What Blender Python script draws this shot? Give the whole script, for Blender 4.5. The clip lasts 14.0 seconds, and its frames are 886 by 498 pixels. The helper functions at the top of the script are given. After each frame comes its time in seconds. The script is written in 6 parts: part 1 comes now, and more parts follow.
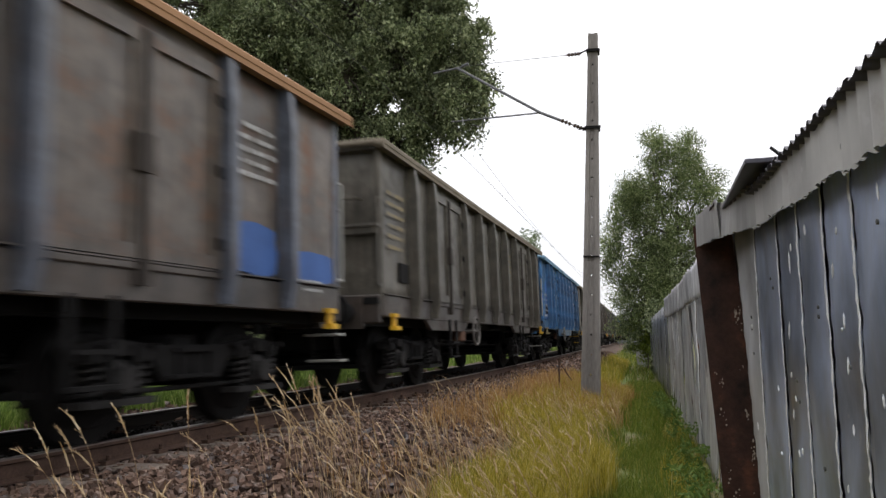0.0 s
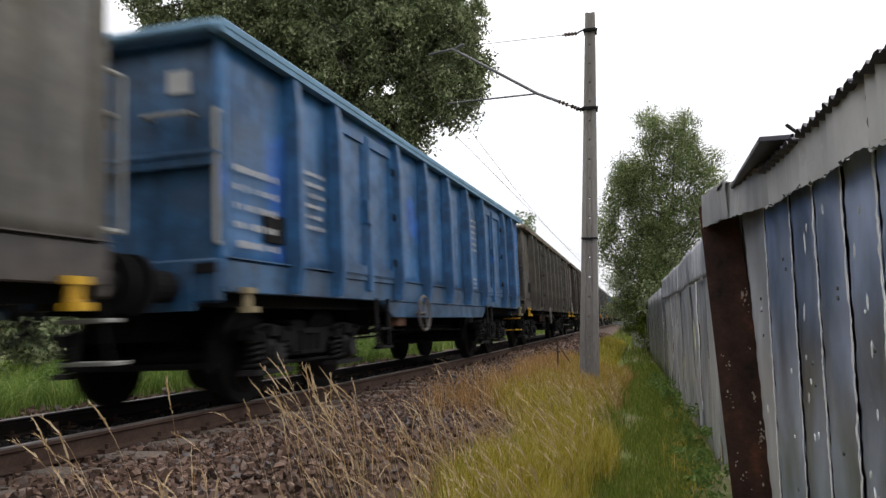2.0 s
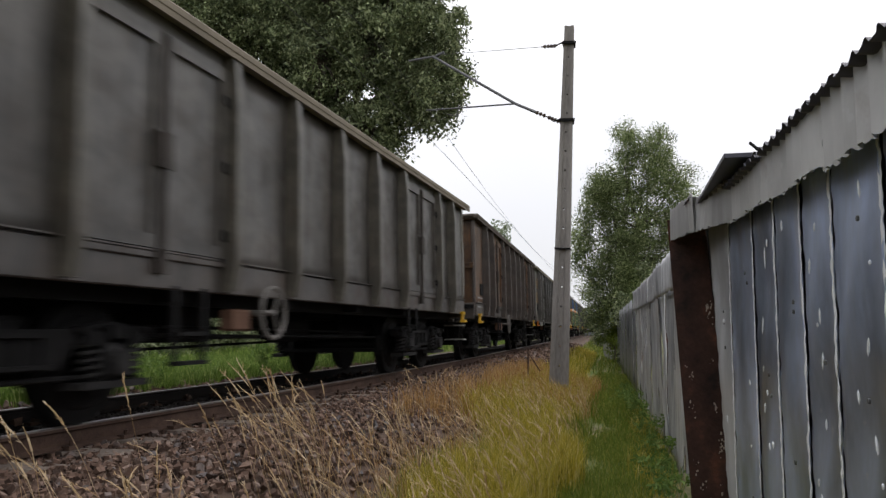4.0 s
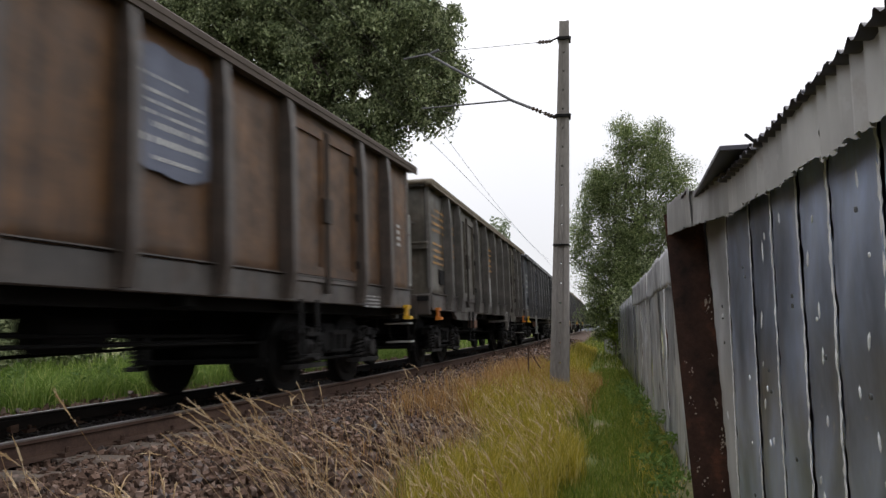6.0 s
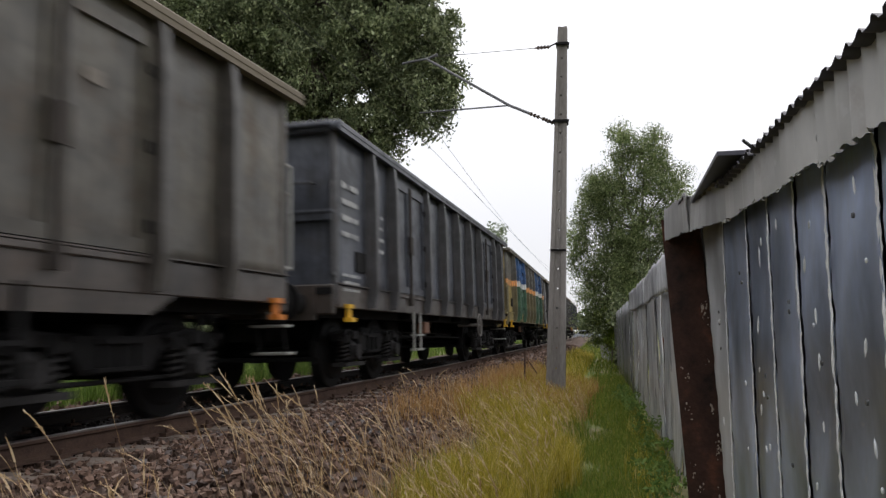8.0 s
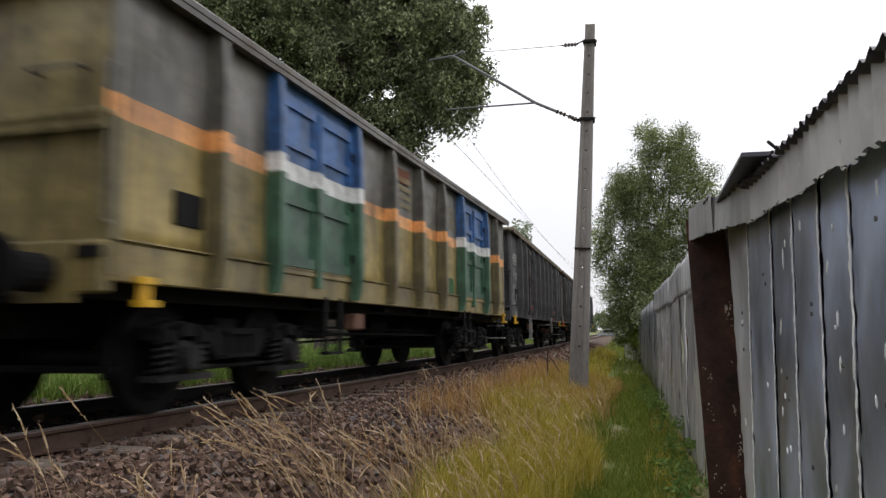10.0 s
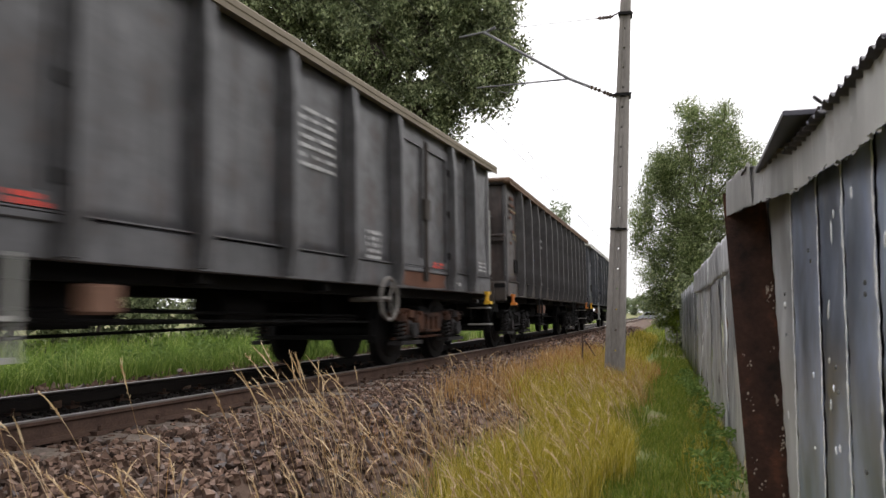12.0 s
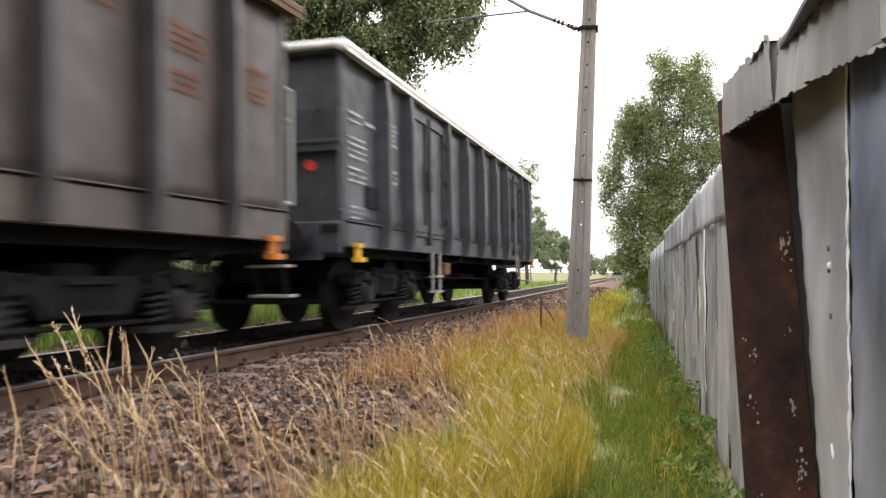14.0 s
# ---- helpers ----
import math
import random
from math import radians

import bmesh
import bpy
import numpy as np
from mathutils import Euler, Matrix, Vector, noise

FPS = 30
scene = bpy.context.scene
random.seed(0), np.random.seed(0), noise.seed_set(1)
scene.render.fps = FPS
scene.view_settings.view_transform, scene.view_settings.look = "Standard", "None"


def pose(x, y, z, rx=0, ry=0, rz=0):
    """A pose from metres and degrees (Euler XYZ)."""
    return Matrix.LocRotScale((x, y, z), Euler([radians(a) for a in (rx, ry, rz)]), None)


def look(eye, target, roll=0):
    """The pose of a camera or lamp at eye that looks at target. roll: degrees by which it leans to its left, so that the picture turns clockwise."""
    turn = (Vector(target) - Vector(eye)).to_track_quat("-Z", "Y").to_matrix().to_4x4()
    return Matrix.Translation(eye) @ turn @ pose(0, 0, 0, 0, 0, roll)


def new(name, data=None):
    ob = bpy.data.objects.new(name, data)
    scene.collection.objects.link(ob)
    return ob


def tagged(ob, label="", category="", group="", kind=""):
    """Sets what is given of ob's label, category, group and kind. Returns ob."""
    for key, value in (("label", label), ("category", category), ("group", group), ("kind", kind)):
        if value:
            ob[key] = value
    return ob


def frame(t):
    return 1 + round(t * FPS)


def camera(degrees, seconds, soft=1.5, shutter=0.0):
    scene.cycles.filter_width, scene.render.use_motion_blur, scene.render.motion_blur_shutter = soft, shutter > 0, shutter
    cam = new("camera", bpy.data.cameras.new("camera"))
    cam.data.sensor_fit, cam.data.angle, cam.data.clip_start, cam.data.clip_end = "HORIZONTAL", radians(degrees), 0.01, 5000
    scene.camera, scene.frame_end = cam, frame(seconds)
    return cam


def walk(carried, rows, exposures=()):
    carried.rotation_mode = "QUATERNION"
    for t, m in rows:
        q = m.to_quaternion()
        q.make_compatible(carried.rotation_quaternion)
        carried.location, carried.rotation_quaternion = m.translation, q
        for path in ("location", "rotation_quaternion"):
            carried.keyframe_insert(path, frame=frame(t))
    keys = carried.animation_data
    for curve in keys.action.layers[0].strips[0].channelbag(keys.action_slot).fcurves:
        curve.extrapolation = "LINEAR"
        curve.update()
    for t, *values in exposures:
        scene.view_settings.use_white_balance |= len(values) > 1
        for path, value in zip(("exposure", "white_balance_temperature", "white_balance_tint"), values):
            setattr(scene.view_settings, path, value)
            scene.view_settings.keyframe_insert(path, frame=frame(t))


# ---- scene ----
cam = camera(59.4, 14.0, soft=1.4, shutter=0.5)
PATH = [
    (0, (0.133, 0.08, 1.38), (-0.39, 1.996, 1.612), -0.8),
    (0.5, (0.103, 0.138, 1.377), (-0.404, 2.062, 1.583), -0.9),
    (1, (0.047, 0.126, 1.374), (-0.449, 2.054, 1.569), -0.3),
    (1.5, (0.046, 0.152, 1.374), (-0.453, 2.08, 1.564), -0.4),
    (2, (0.064, 0.149, 1.391), (-0.448, 2.074, 1.579), -1.3),
    (2.5, (0.071, 0.13, 1.38), (-0.435, 2.053, 1.597), 0.0),
    (3, (0.078, 0.097, 1.373), (-0.384, 2.032, 1.578), 0.7),
    (5.5, (0.109, 0.145, 1.386), (-0.341, 2.083, 1.591), -0.4),
    (6, (0.112, 0.161, 1.386), (-0.337, 2.1, 1.586), -0.8),
    (6.5, (0.126, 0.15, 1.387), (-0.325, 2.088, 1.589), -1.1),
    (7, (0.119, 0.148, 1.387), (-0.324, 2.087, 1.594), -0.8),
    (7.5, (0.128, 0.149, 1.385), (-0.316, 2.087, 1.598), -0.7),
    (8, (0.111, 0.165, 1.381), (-0.33, 2.104, 1.593), -0.4),
    (10.5, (0.127, 0.126, 1.381), (-0.383, 2.05, 1.58), 0.6),
    (11, (0.13, 0.17, 1.379), (-0.373, 2.096, 1.569), 0.8),
    (11.5, (0.171, 0.295, 1.391), (-0.379, 2.209, 1.578), 1.2),
    (12, (0.179, 0.485, 1.385), (-0.421, 2.386, 1.545), 0.3),
    (12.5, (0.146, 0.94, 1.378), (-0.486, 2.833, 1.51), -0.5),
    (13, (0.088, 1.316, 1.354), (-0.523, 3.218, 1.451), -0.5),
    (13.5, (0.12, 1.721, 1.342), (-0.432, 3.642, 1.411), -0.7),
    (14, (0.148, 2.093, 1.406), (-0.382, 4.02, 1.464), 0.2),
]
walk(cam, [(t, look(eye, target, roll)) for t, eye, target, roll in PATH],
     exposures=((0.0, 0.04, 6500, 13), (2.0, 0.0, 6500, 13), (3.0, -0.15, 6450, 13), (5.5, -0.17, 6450, 13), (8.0, -0.14, 6450, 13), (11.0, 0.0, 6500, 13), (11.5, 0.1, 6550, 13), (12.0, 0.3, 6650, 14), (12.5, 0.55, 6750, 15), (13.0, 0.75, 6800, 15), (13.5, 0.9, 6800, 15), (14.0, 1.02, 6800, 15)))

# ---- light: an overcast white sky and a very soft sun ----
world = bpy.data.worlds.new("overcast_sky")
scene.world = world
world.use_nodes = True
wn, wl = world.node_tree.nodes, world.node_tree.links
wn.clear()
sky = wn.new("ShaderNodeTexSky")
sky.sky_type, sky.sun_disc = "NISHITA", False
sky.sun_elevation, sky.sun_rotation = radians(61), radians(4)
cloud_noise = wn.new("ShaderNodeTexNoise")
cloud_noise.inputs["Scale"].default_value = 1.6
cloud_noise.inputs["Detail"].default_value = 4
cloud_ramp = wn.new("ShaderNodeValToRGB")
cloud_ramp.color_ramp.elements[0].position, cloud_ramp.color_ramp.elements[1].position = 0.3, 0.75
cloud_ramp.color_ramp.elements[0].color = (8.6, 8.9, 9.2, 1)
cloud_ramp.color_ramp.elements[1].color = (10.2, 10.2, 10.2, 1)
cover = wn.new("ShaderNodeMix")
cover.data_type = "RGBA"
cover.inputs[0].default_value = 0.93
# an overcast sky is brightest overhead
sky_dir = wn.new("ShaderNodeTexCoord")
sky_sep = wn.new("ShaderNodeSeparateXYZ")
sky_map = wn.new("ShaderNodeMapRange")
sky_map.inputs["From Min"].default_value, sky_map.inputs["From Max"].default_value = 0.0, 1.0
sky_map.inputs["To Min"].default_value, sky_map.inputs["To Max"].default_value = 0.95, 2.3
sky_mul = wn.new("ShaderNodeMix")
sky_mul.data_type, sky_mul.blend_type = "RGBA", "MULTIPLY"
sky_mul.inputs[0].default_value = 1.0
wl.new(sky_dir.outputs["Generated"], sky_sep.inputs["Vector"])
wl.new(sky_sep.outputs["Z"], sky_map.inputs["Value"])
wl.new(sky_map.outputs["Result"], sky_mul.inputs[7])
back = wn.new("ShaderNodeBackground")
back.inputs["Strength"].default_value = 0.1
wout = wn.new("ShaderNodeOutputWorld")
wl.new(cloud_noise.outputs["Fac"], cloud_ramp.inputs["Fac"])
wl.new(sky.outputs["Color"], cover.inputs[6])
wl.new(cloud_ramp.outputs["Color"], sky_mul.inputs[6])
wl.new(sky_mul.outputs[2], cover.inputs[7])
wl.new(cover.outputs[2], back.inputs["Color"])
wl.new(back.outputs["Background"], wout.inputs["Surface"])

sun_data = bpy.data.lights.new("sun", "SUN")
sun_data.energy, sun_data.angle, sun_data.color = 1.35, radians(42), (1.0, 0.96, 0.9)
sun = new("sun", sun_data)
sun.matrix_basis = look((4, 62, 96), (0, 10, 0))


# ---- materials ----
def mat_new(name, rough=0.8, metal=0.0, gloss=0.2):
    m = bpy.data.materials.new(name)
    m.use_nodes = True
    b = m.node_tree.nodes["Principled BSDF"]
    b.inputs["Roughness"].default_value, b.inputs["Metallic"].default_value = rough, metal
    b.inputs["Specular IOR Level"].default_value = gloss
    return m, m.node_tree.nodes, m.node_tree.links, b


def n_noise(nodes, links, scale, detail=5.0, rough=0.55, coord="Object", stretch=(1, 1, 1), offset=None):
    tc = nodes.new("ShaderNodeTexCoord")
    mp = nodes.new("ShaderNodeMapping")
    mp.inputs["Scale"].default_value = stretch
    links.new(tc.outputs[coord], mp.inputs["Vector"])
    nz = nodes.new("ShaderNodeTexNoise")
    nz.inputs["Scale"].default_value, nz.inputs["Detail"].default_value = scale, detail
    nz.inputs["Roughness"].default_value = rough
    links.new(mp.outputs["Vector"], nz.inputs["Vector"])
    if offset is not None:
        links.new(offset, mp.inputs["Location"])
    return nz.outputs["Fac"]


def n_ramp(nodes, links, fac, stops):
    r = nodes.new("ShaderNodeValToRGB")
    el = r.color_ramp.elements
    while len(el) < len(stops):
        el.new(0.5)
    for e, (p, c) in zip(el, stops):
        e.position, e.color = p, (*c, 1) if len(c) == 3 else c
    links.new(fac, r.inputs["Fac"])
    return r.outputs["Color"]


def n_mix(nodes, links, fac, a, b, mode="MIX"):
    m = nodes.new("ShaderNodeMix")
    m.data_type, m.blend_type = "RGBA", mode
    for sock, val in ((0, fac), (6, a), (7, b)):
        if isinstance(val, (int, float)):
            m.inputs[sock].default_value = val
        elif isinstance(val, tuple):
            m.inputs[sock].default_value = (*val, 1)
        else:
            links.new(val, m.inputs[sock])
    return m.outputs[2]


def n_bump(nodes, links, bsdf, fac, strength=0.3, dist=0.01):
    b = nodes.new("ShaderNodeBump")
    b.inputs["Strength"].default_value, b.inputs["Distance"].default_value = strength, dist
    links.new(fac, b.inputs["Height"])
    links.new(b.outputs["Normal"], bsdf.inputs["Normal"])


def step(lo, hi):
    return [(lo, (0, 0, 0)), (hi, (1, 1, 1))]


def plain(name, colour, rough=0.7, metal=0.0, spread=0.25, scale=6.0, bump=0.15):
    """A worn surface of one colour, with large stains and fine grain."""
    m, nd, ln, b = mat_new(name, rough, metal, 0.45 if rough < 0.6 else 0.2)
    big = n_noise(nd, ln, scale * 0.3, 3)
    fine = n_noise(nd, ln, scale * 6, 6)
    lo = tuple(c * (1 - spread) for c in colour)
    hi = tuple(min(1, c * (1 + spread)) for c in colour)
    c1 = n_ramp(nd, ln, big, [(0.3, lo), (0.7, hi)])
    c2 = n_mix(nd, ln, n_ramp(nd, ln, fine, [(0.35, (0.7, 0.7, 0.7)), (0.65, (1, 1, 1))]), c1, c1)
    c3 = n_mix(nd, ln, 0.35, c2, n_ramp(nd, ln, fine, [(0.3, lo), (0.75, hi)]))
    ln.new(c3, b.inputs["Base Color"])
    n_bump(nd, ln, b, fine, bump, 0.004)
    return m


def wagon_paint(name, base, rust=(0.13, 0.06, 0.03), amount=0.5, pale=None, patch=None, patch_level=0.66, bands=None, rough=0.4):
    """Old wagon enamel: streaks that run down, rust blooms, coal dust, and patches of other paint."""
    m, nd, ln, b = mat_new(name, rough, 0.0, 0.55)
    tc = nd.new("ShaderNodeTexCoord")
    sep = nd.new("ShaderNodeSeparateXYZ")
    ln.new(tc.outputs["Object"], sep.inputs["Vector"])
    if bands:
        # painted bands by height above the sill
        col = None
        for level, colour in bands:
            if col is None:
                col = colour
                continue
            gt = nd.new("ShaderNodeMath")
            gt.operation = "GREATER_THAN"
            ln.new(sep.outputs["Z"], gt.inputs[0])
            gt.inputs[1].default_value = level
            col = n_mix(nd, ln, gt.outputs[0], col, colour)
    else:
        col = base
    cloudy = n_noise(nd, ln, 1.1, 4, 0.6)
    shade = n_ramp(nd, ln, cloudy, [(0.3, (0.42, 0.42, 0.42)), (0.68, (1.35, 1.35, 1.35))])
    col = n_mix(nd, ln, 1.0, col, shade, "MULTIPLY")
    dust = n_noise(nd, ln, 0.7, 6, 0.7, stretch=(1, 1, 0.6))
    col = n_mix(nd, ln, n_ramp(nd, ln, dust, [(0.5, (0, 0, 0)), (0.68, (0.4 * amount,) * 3)]), col, tuple(0.5 * c + 0.075 for c in base))
    drip = n_noise(nd, ln, 11, 4, 0.6, stretch=(1, 1, 0.06))
    col = n_mix(nd, ln, 1.0, col, n_ramp(nd, ln, drip, [(0.3, (0.42, 0.42, 0.42)), (0.55, (1, 1, 1))]), "MULTIPLY")
    if patch:
        pm = n_ramp(nd, ln, n_noise(nd, ln, 0.9, 2, 0.4, stretch=(1, 1.3, 0.8)), step(patch_level, patch_level + 0.02))
        col = n_mix(nd, ln, pm, col, patch)
    streak = n_noise(nd, ln, 7, 5, 0.6, stretch=(1, 1, 0.12))
    col = n_mix(nd, ln, n_ramp(nd, ln, streak, [(0.45, (0, 0, 0)), (0.8, (0.5 * amount,) * 3)]), col, pale or tuple(c * 1.7 + 0.02 for c in base))
    mottle = n_noise(nd, ln, 5.5, 6, 0.7)
    col = n_mix(nd, ln, 1.0, col, n_ramp(nd, ln, mottle, [(0.33, (0.62, 0.62, 0.62)), (0.67, (1.35, 1.35, 1.35))]), "MULTIPLY")
    bloom = n_noise(nd, ln, 2.4, 7, 0.65)
    col = n_mix(nd, ln, n_ramp(nd, ln, bloom, [(0.52, (0, 0, 0)), (0.72, (amount,) * 3)]), col, rust)
    grain = n_noise(nd, ln, 45, 5, 0.7)
    col = n_mix(nd, ln, n_ramp(nd, ln, grain, [(0.55, (0, 0, 0)), (0.72, (0.45 * amount,) * 3)]), col, tuple(c * 0.45 for c in rust))
    ln.new(col, b.inputs["Base Color"])
    ln.new(n_ramp(nd, ln, bloom, [(0.45, (rough,) * 3), (0.75, (0.8,) * 3)]), b.inputs["Roughness"])
    n_bump(nd, ln, b, cloudy, 0.5, 0.03)
    return m


def ramp_mat(name, scale, stops, rough=0.9, detail=6, coord="Object", stretch=(1, 1, 1), bump=0.4, dist=0.01, metal=0.0, fine=30):
    m, nd, ln, b = mat_new(name, rough, metal)
    f = n_noise(nd, ln, scale, detail, 0.6, coord, stretch)
    g = n_noise(nd, ln, fine, 5, 0.6, coord, stretch)
    c = n_ramp(nd, ln, f, stops)
    c = n_mix(nd, ln, 0.5, c, n_ramp(nd, ln, g, [(0.3, (0.55, 0.55, 0.55)), (0.7, (1.25, 1.25, 1.25))]), "MULTIPLY")
    ln.new(c, b.inputs["Base Color"])
    n_bump(nd, ln, b, g, bump, dist)
    return m


def island_mat(name, stops, rough=0.85, translucent=0.0, coat=0.0, noise_scale=0.0):
    """Each loose piece of the mesh takes its own tone from the ramp."""
    m, nd, ln, b = mat_new(name, rough)
    geo = nd.new("ShaderNodeNewGeometry")
    c = n_ramp(nd, ln, geo.outputs["Random Per Island"], stops)
    if noise_scale:
        f = n_noise(nd, ln, noise_scale, 4)
        c = n_mix(nd, ln, 0.8, c, n_ramp(nd, ln, f, [(0.3, (0.5, 0.5, 0.5)), (0.7, (1.35, 1.35, 1.35))]), "MULTIPLY")
    ln.new(c, b.inputs["Base Color"])
    if translucent:
        t = nd.new("ShaderNodeBsdfTranslucent")
        ln.new(c, t.inputs["Color"])
        mix = nd.new("ShaderNodeMixShader")
        mix.inputs[0].default_value = translucent
        out = nd["Material Output"]
        ln.new(b.outputs["BSDF"], mix.inputs[1])
        ln.new(t.outputs["BSDF"], mix.inputs[2])
        ln.new(mix.outputs["Shader"], out.inputs["Surface"])
    return m


STONE_TONES = [(0.0, (0.035, 0.022, 0.017)), (0.3, (0.10, 0.063, 0.046)), (0.6, (0.165, 0.105, 0.078)), (0.82, (0.215, 0.145, 0.11)), (0.92, (0.11, 0.105, 0.108)), (1.0, (0.28, 0.2, 0.16))]
BALLAST = island_mat("ballast_stone", STONE_TONES, 0.9, noise_scale=14)
# oily stones, with the train's shade put into their colour
BALLAST_OILY_SHADED = island_mat("oily_shaded_ballast", [(0.0, (0.012, 0.01, 0.009)), (1.0, (0.04, 0.033, 0.03))], 0.8, noise_scale=14)
RAIL_RUST = ramp_mat("rail_rust", 5, [(0.3, (0.06, 0.036, 0.027)), (0.7, (0.11, 0.068, 0.05))], 0.8, fine=60)
RAIL_HEAD = plain("rail_head_steel", (0.2, 0.17, 0.155), 0.42, 0.6, 0.2, 5, 0.1)
# far rail: the shade under the train is put into its colour
RAIL_SHADED = plain("shaded_rail", (0.02, 0.016, 0.014), 0.6, 0.1, 0.3)


def sleeper_material():
    """Concrete, with oil, dust and the train's shade painted black between the rails."""
    m, nd, ln, b = mat_new("sleeper_concrete", 0.9)
    tc = nd.new("ShaderNodeTexCoord")
    sep = nd.new("ShaderNodeSeparateXYZ")
    ln.new(tc.outputs["Object"], sep.inputs["Vector"])
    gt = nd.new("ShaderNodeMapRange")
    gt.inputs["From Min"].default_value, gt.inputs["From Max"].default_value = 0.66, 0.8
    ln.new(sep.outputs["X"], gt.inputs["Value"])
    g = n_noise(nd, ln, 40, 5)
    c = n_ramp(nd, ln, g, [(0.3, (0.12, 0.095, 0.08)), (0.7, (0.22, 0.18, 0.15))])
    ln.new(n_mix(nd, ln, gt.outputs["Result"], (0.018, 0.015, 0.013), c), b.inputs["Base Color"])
    n_bump(nd, ln, b, g, 0.4, 0.01)
    return m


SLEEPER = sleeper_material()
# near-black steel and dust: shade beneath the wagons is put into these colours
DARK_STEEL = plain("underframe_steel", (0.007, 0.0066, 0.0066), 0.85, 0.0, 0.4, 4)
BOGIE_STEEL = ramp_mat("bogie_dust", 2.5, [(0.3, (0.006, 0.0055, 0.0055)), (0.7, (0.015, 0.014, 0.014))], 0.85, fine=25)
BOX_DUST = ramp_mat("shaded_axle_box_dust", 3, [(0.3, (0.012, 0.011, 0.011)), (0.7, (0.036, 0.034, 0.033))], 0.85, fine=25)
WHEEL_STEEL = plain("shaded_wheel_steel", (0.007, 0.0066, 0.0066), 0.7, 0.1, 0.3, 4)
YELLOW = plain("yellow_enamel", (0.62, 0.36, 0.02), 0.5, 0, 0.2)
ORANGE = plain("orange_enamel", (0.5, 0.16, 0.02), 0.5, 0, 0.2)
WHITE = plain("white_marking", (0.42, 0.42, 0.41), 0.6, 0, 0.12, 20)
OCHRE = plain("ochre_marking", (0.40, 0.225, 0.085), 0.7, 0, 0.3, 14)
LOCK_GRIME = plain("grimy_lock_steel", (0.035, 0.029, 0.025), 0.8, 0, 0.35)
DUSTY_BOX = plain("dusty_lever_box", (0.17, 0.095, 0.065), 0.8, 0, 0.3)
PALE_YELLOW = plain("faded_yellow_marking", (0.25, 0.205, 0.12), 0.7, 0, 0.2, 20)
RED = plain("red_enamel", (0.6, 0.05, 0.03), 0.5, 0, 0.15)
GREY_STEEL = plain("grey_step_steel", (0.12, 0.12, 0.12), 0.6, 0.2, 0.25)
WHEEL_PAINT = plain("dusty_hand_wheel", (0.13, 0.12, 0.11), 0.7, 0.0, 0.25)
PALE_STEEL = plain("pale_grab_rail", (0.28, 0.28, 0.26), 0.6, 0.1, 0.25)
CONCRETE = ramp_mat("pole_concrete", 1.2, [(0.3, (0.15, 0.138, 0.128)), (0.7, (0.30, 0.28, 0.26))], 0.9, fine=40, stretch=(1, 1, 0.2), bump=0.4)
INSULATOR = plain("brown_porcelain", (0.07, 0.045, 0.035), 0.25)
TUBE = plain("weathered_steel_tube", (0.12, 0.12, 0.125), 0.6, 0.4)
WIRE = plain("oxidised_copper_wire", (0.05, 0.05, 0.05), 0.7, 0.2)
BARK = ramp_mat("bark", 4, [(0.3, (0.05, 0.042, 0.034)), (0.7, (0.12, 0.10, 0.085))], 0.95, stretch=(1, 1, 0.3), bump=0.8, dist=0.03)
LEAF_DARK = island_mat("willow_leaves", [(0.0, (0.058, 0.075, 0.036)), (0.5, (0.15, 0.185, 0.088)), (1.0, (0.39, 0.43, 0.25))], 0.5, 0.3, noise_scale=0.8)
LEAF_BIRCH = island_mat("birch_leaves", [(0.0, (0.062, 0.09, 0.03)), (0.5, (0.155, 0.20, 0.075)), (1.0, (0.37, 0.425, 0.2))], 0.5, 0.3, noise_scale=0.9)
LEAF_FAR = island_mat("far_leaves", [(0.0, (0.14, 0.18, 0.1)), (1.0, (0.28, 0.33, 0.21))], 0.7, 0.3)
LEAF_LIME = island_mat("lime_bush_leaves", [(0.0, (0.10, 0.15, 0.02)), (1.0, (0.24, 0.30, 0.05))], 0.6, 0.3)
LEAF_WEED = island_mat("weed_leaves", [(0.0, (0.07, 0.13, 0.025)), (1.0, (0.18, 0.26, 0.065))], 0.6, 0.3)
GRASS_GOLD = island_mat("golden_grass", [(0.0, (0.11, 0.11, 0.012)), (0.3, (0.30, 0.255, 0.022)), (0.75, (0.45, 0.36, 0.05)), (1.0, (0.66, 0.55, 0.24))], 0.7, 0.35)
GRASS_GREEN = island_mat("green_grass", [(0.0, (0.06, 0.10, 0.010)), (0.6, (0.14, 0.195, 0.022)), (1.0, (0.30, 0.29, 0.065))], 0.7, 0.35)
GRASS_RED = island_mat("rusty_dry_grass", [(0.0, (0.26, 0.13, 0.04)), (0.5, (0.40, 0.225, 0.08)), (1.0, (0.5, 0.36, 0.18))], 0.75, 0.3)
GRASS_FIELD = island_mat("field_grass", [(0.0, (0.06, 0.115, 0.016)), (0.5, (0.13, 0.205, 0.035)), (0.85, (0.2, 0.28, 0.06)), (1.0, (0.32, 0.36, 0.12))], 0.7, 0.35)
STALK = island_mat("seed_stalk", [(0.0, (0.28, 0.175, 0.085)), (0.5, (0.46, 0.33, 0.18)), (1.0, (0.66, 0.54, 0.37))], 0.8, 0.25)


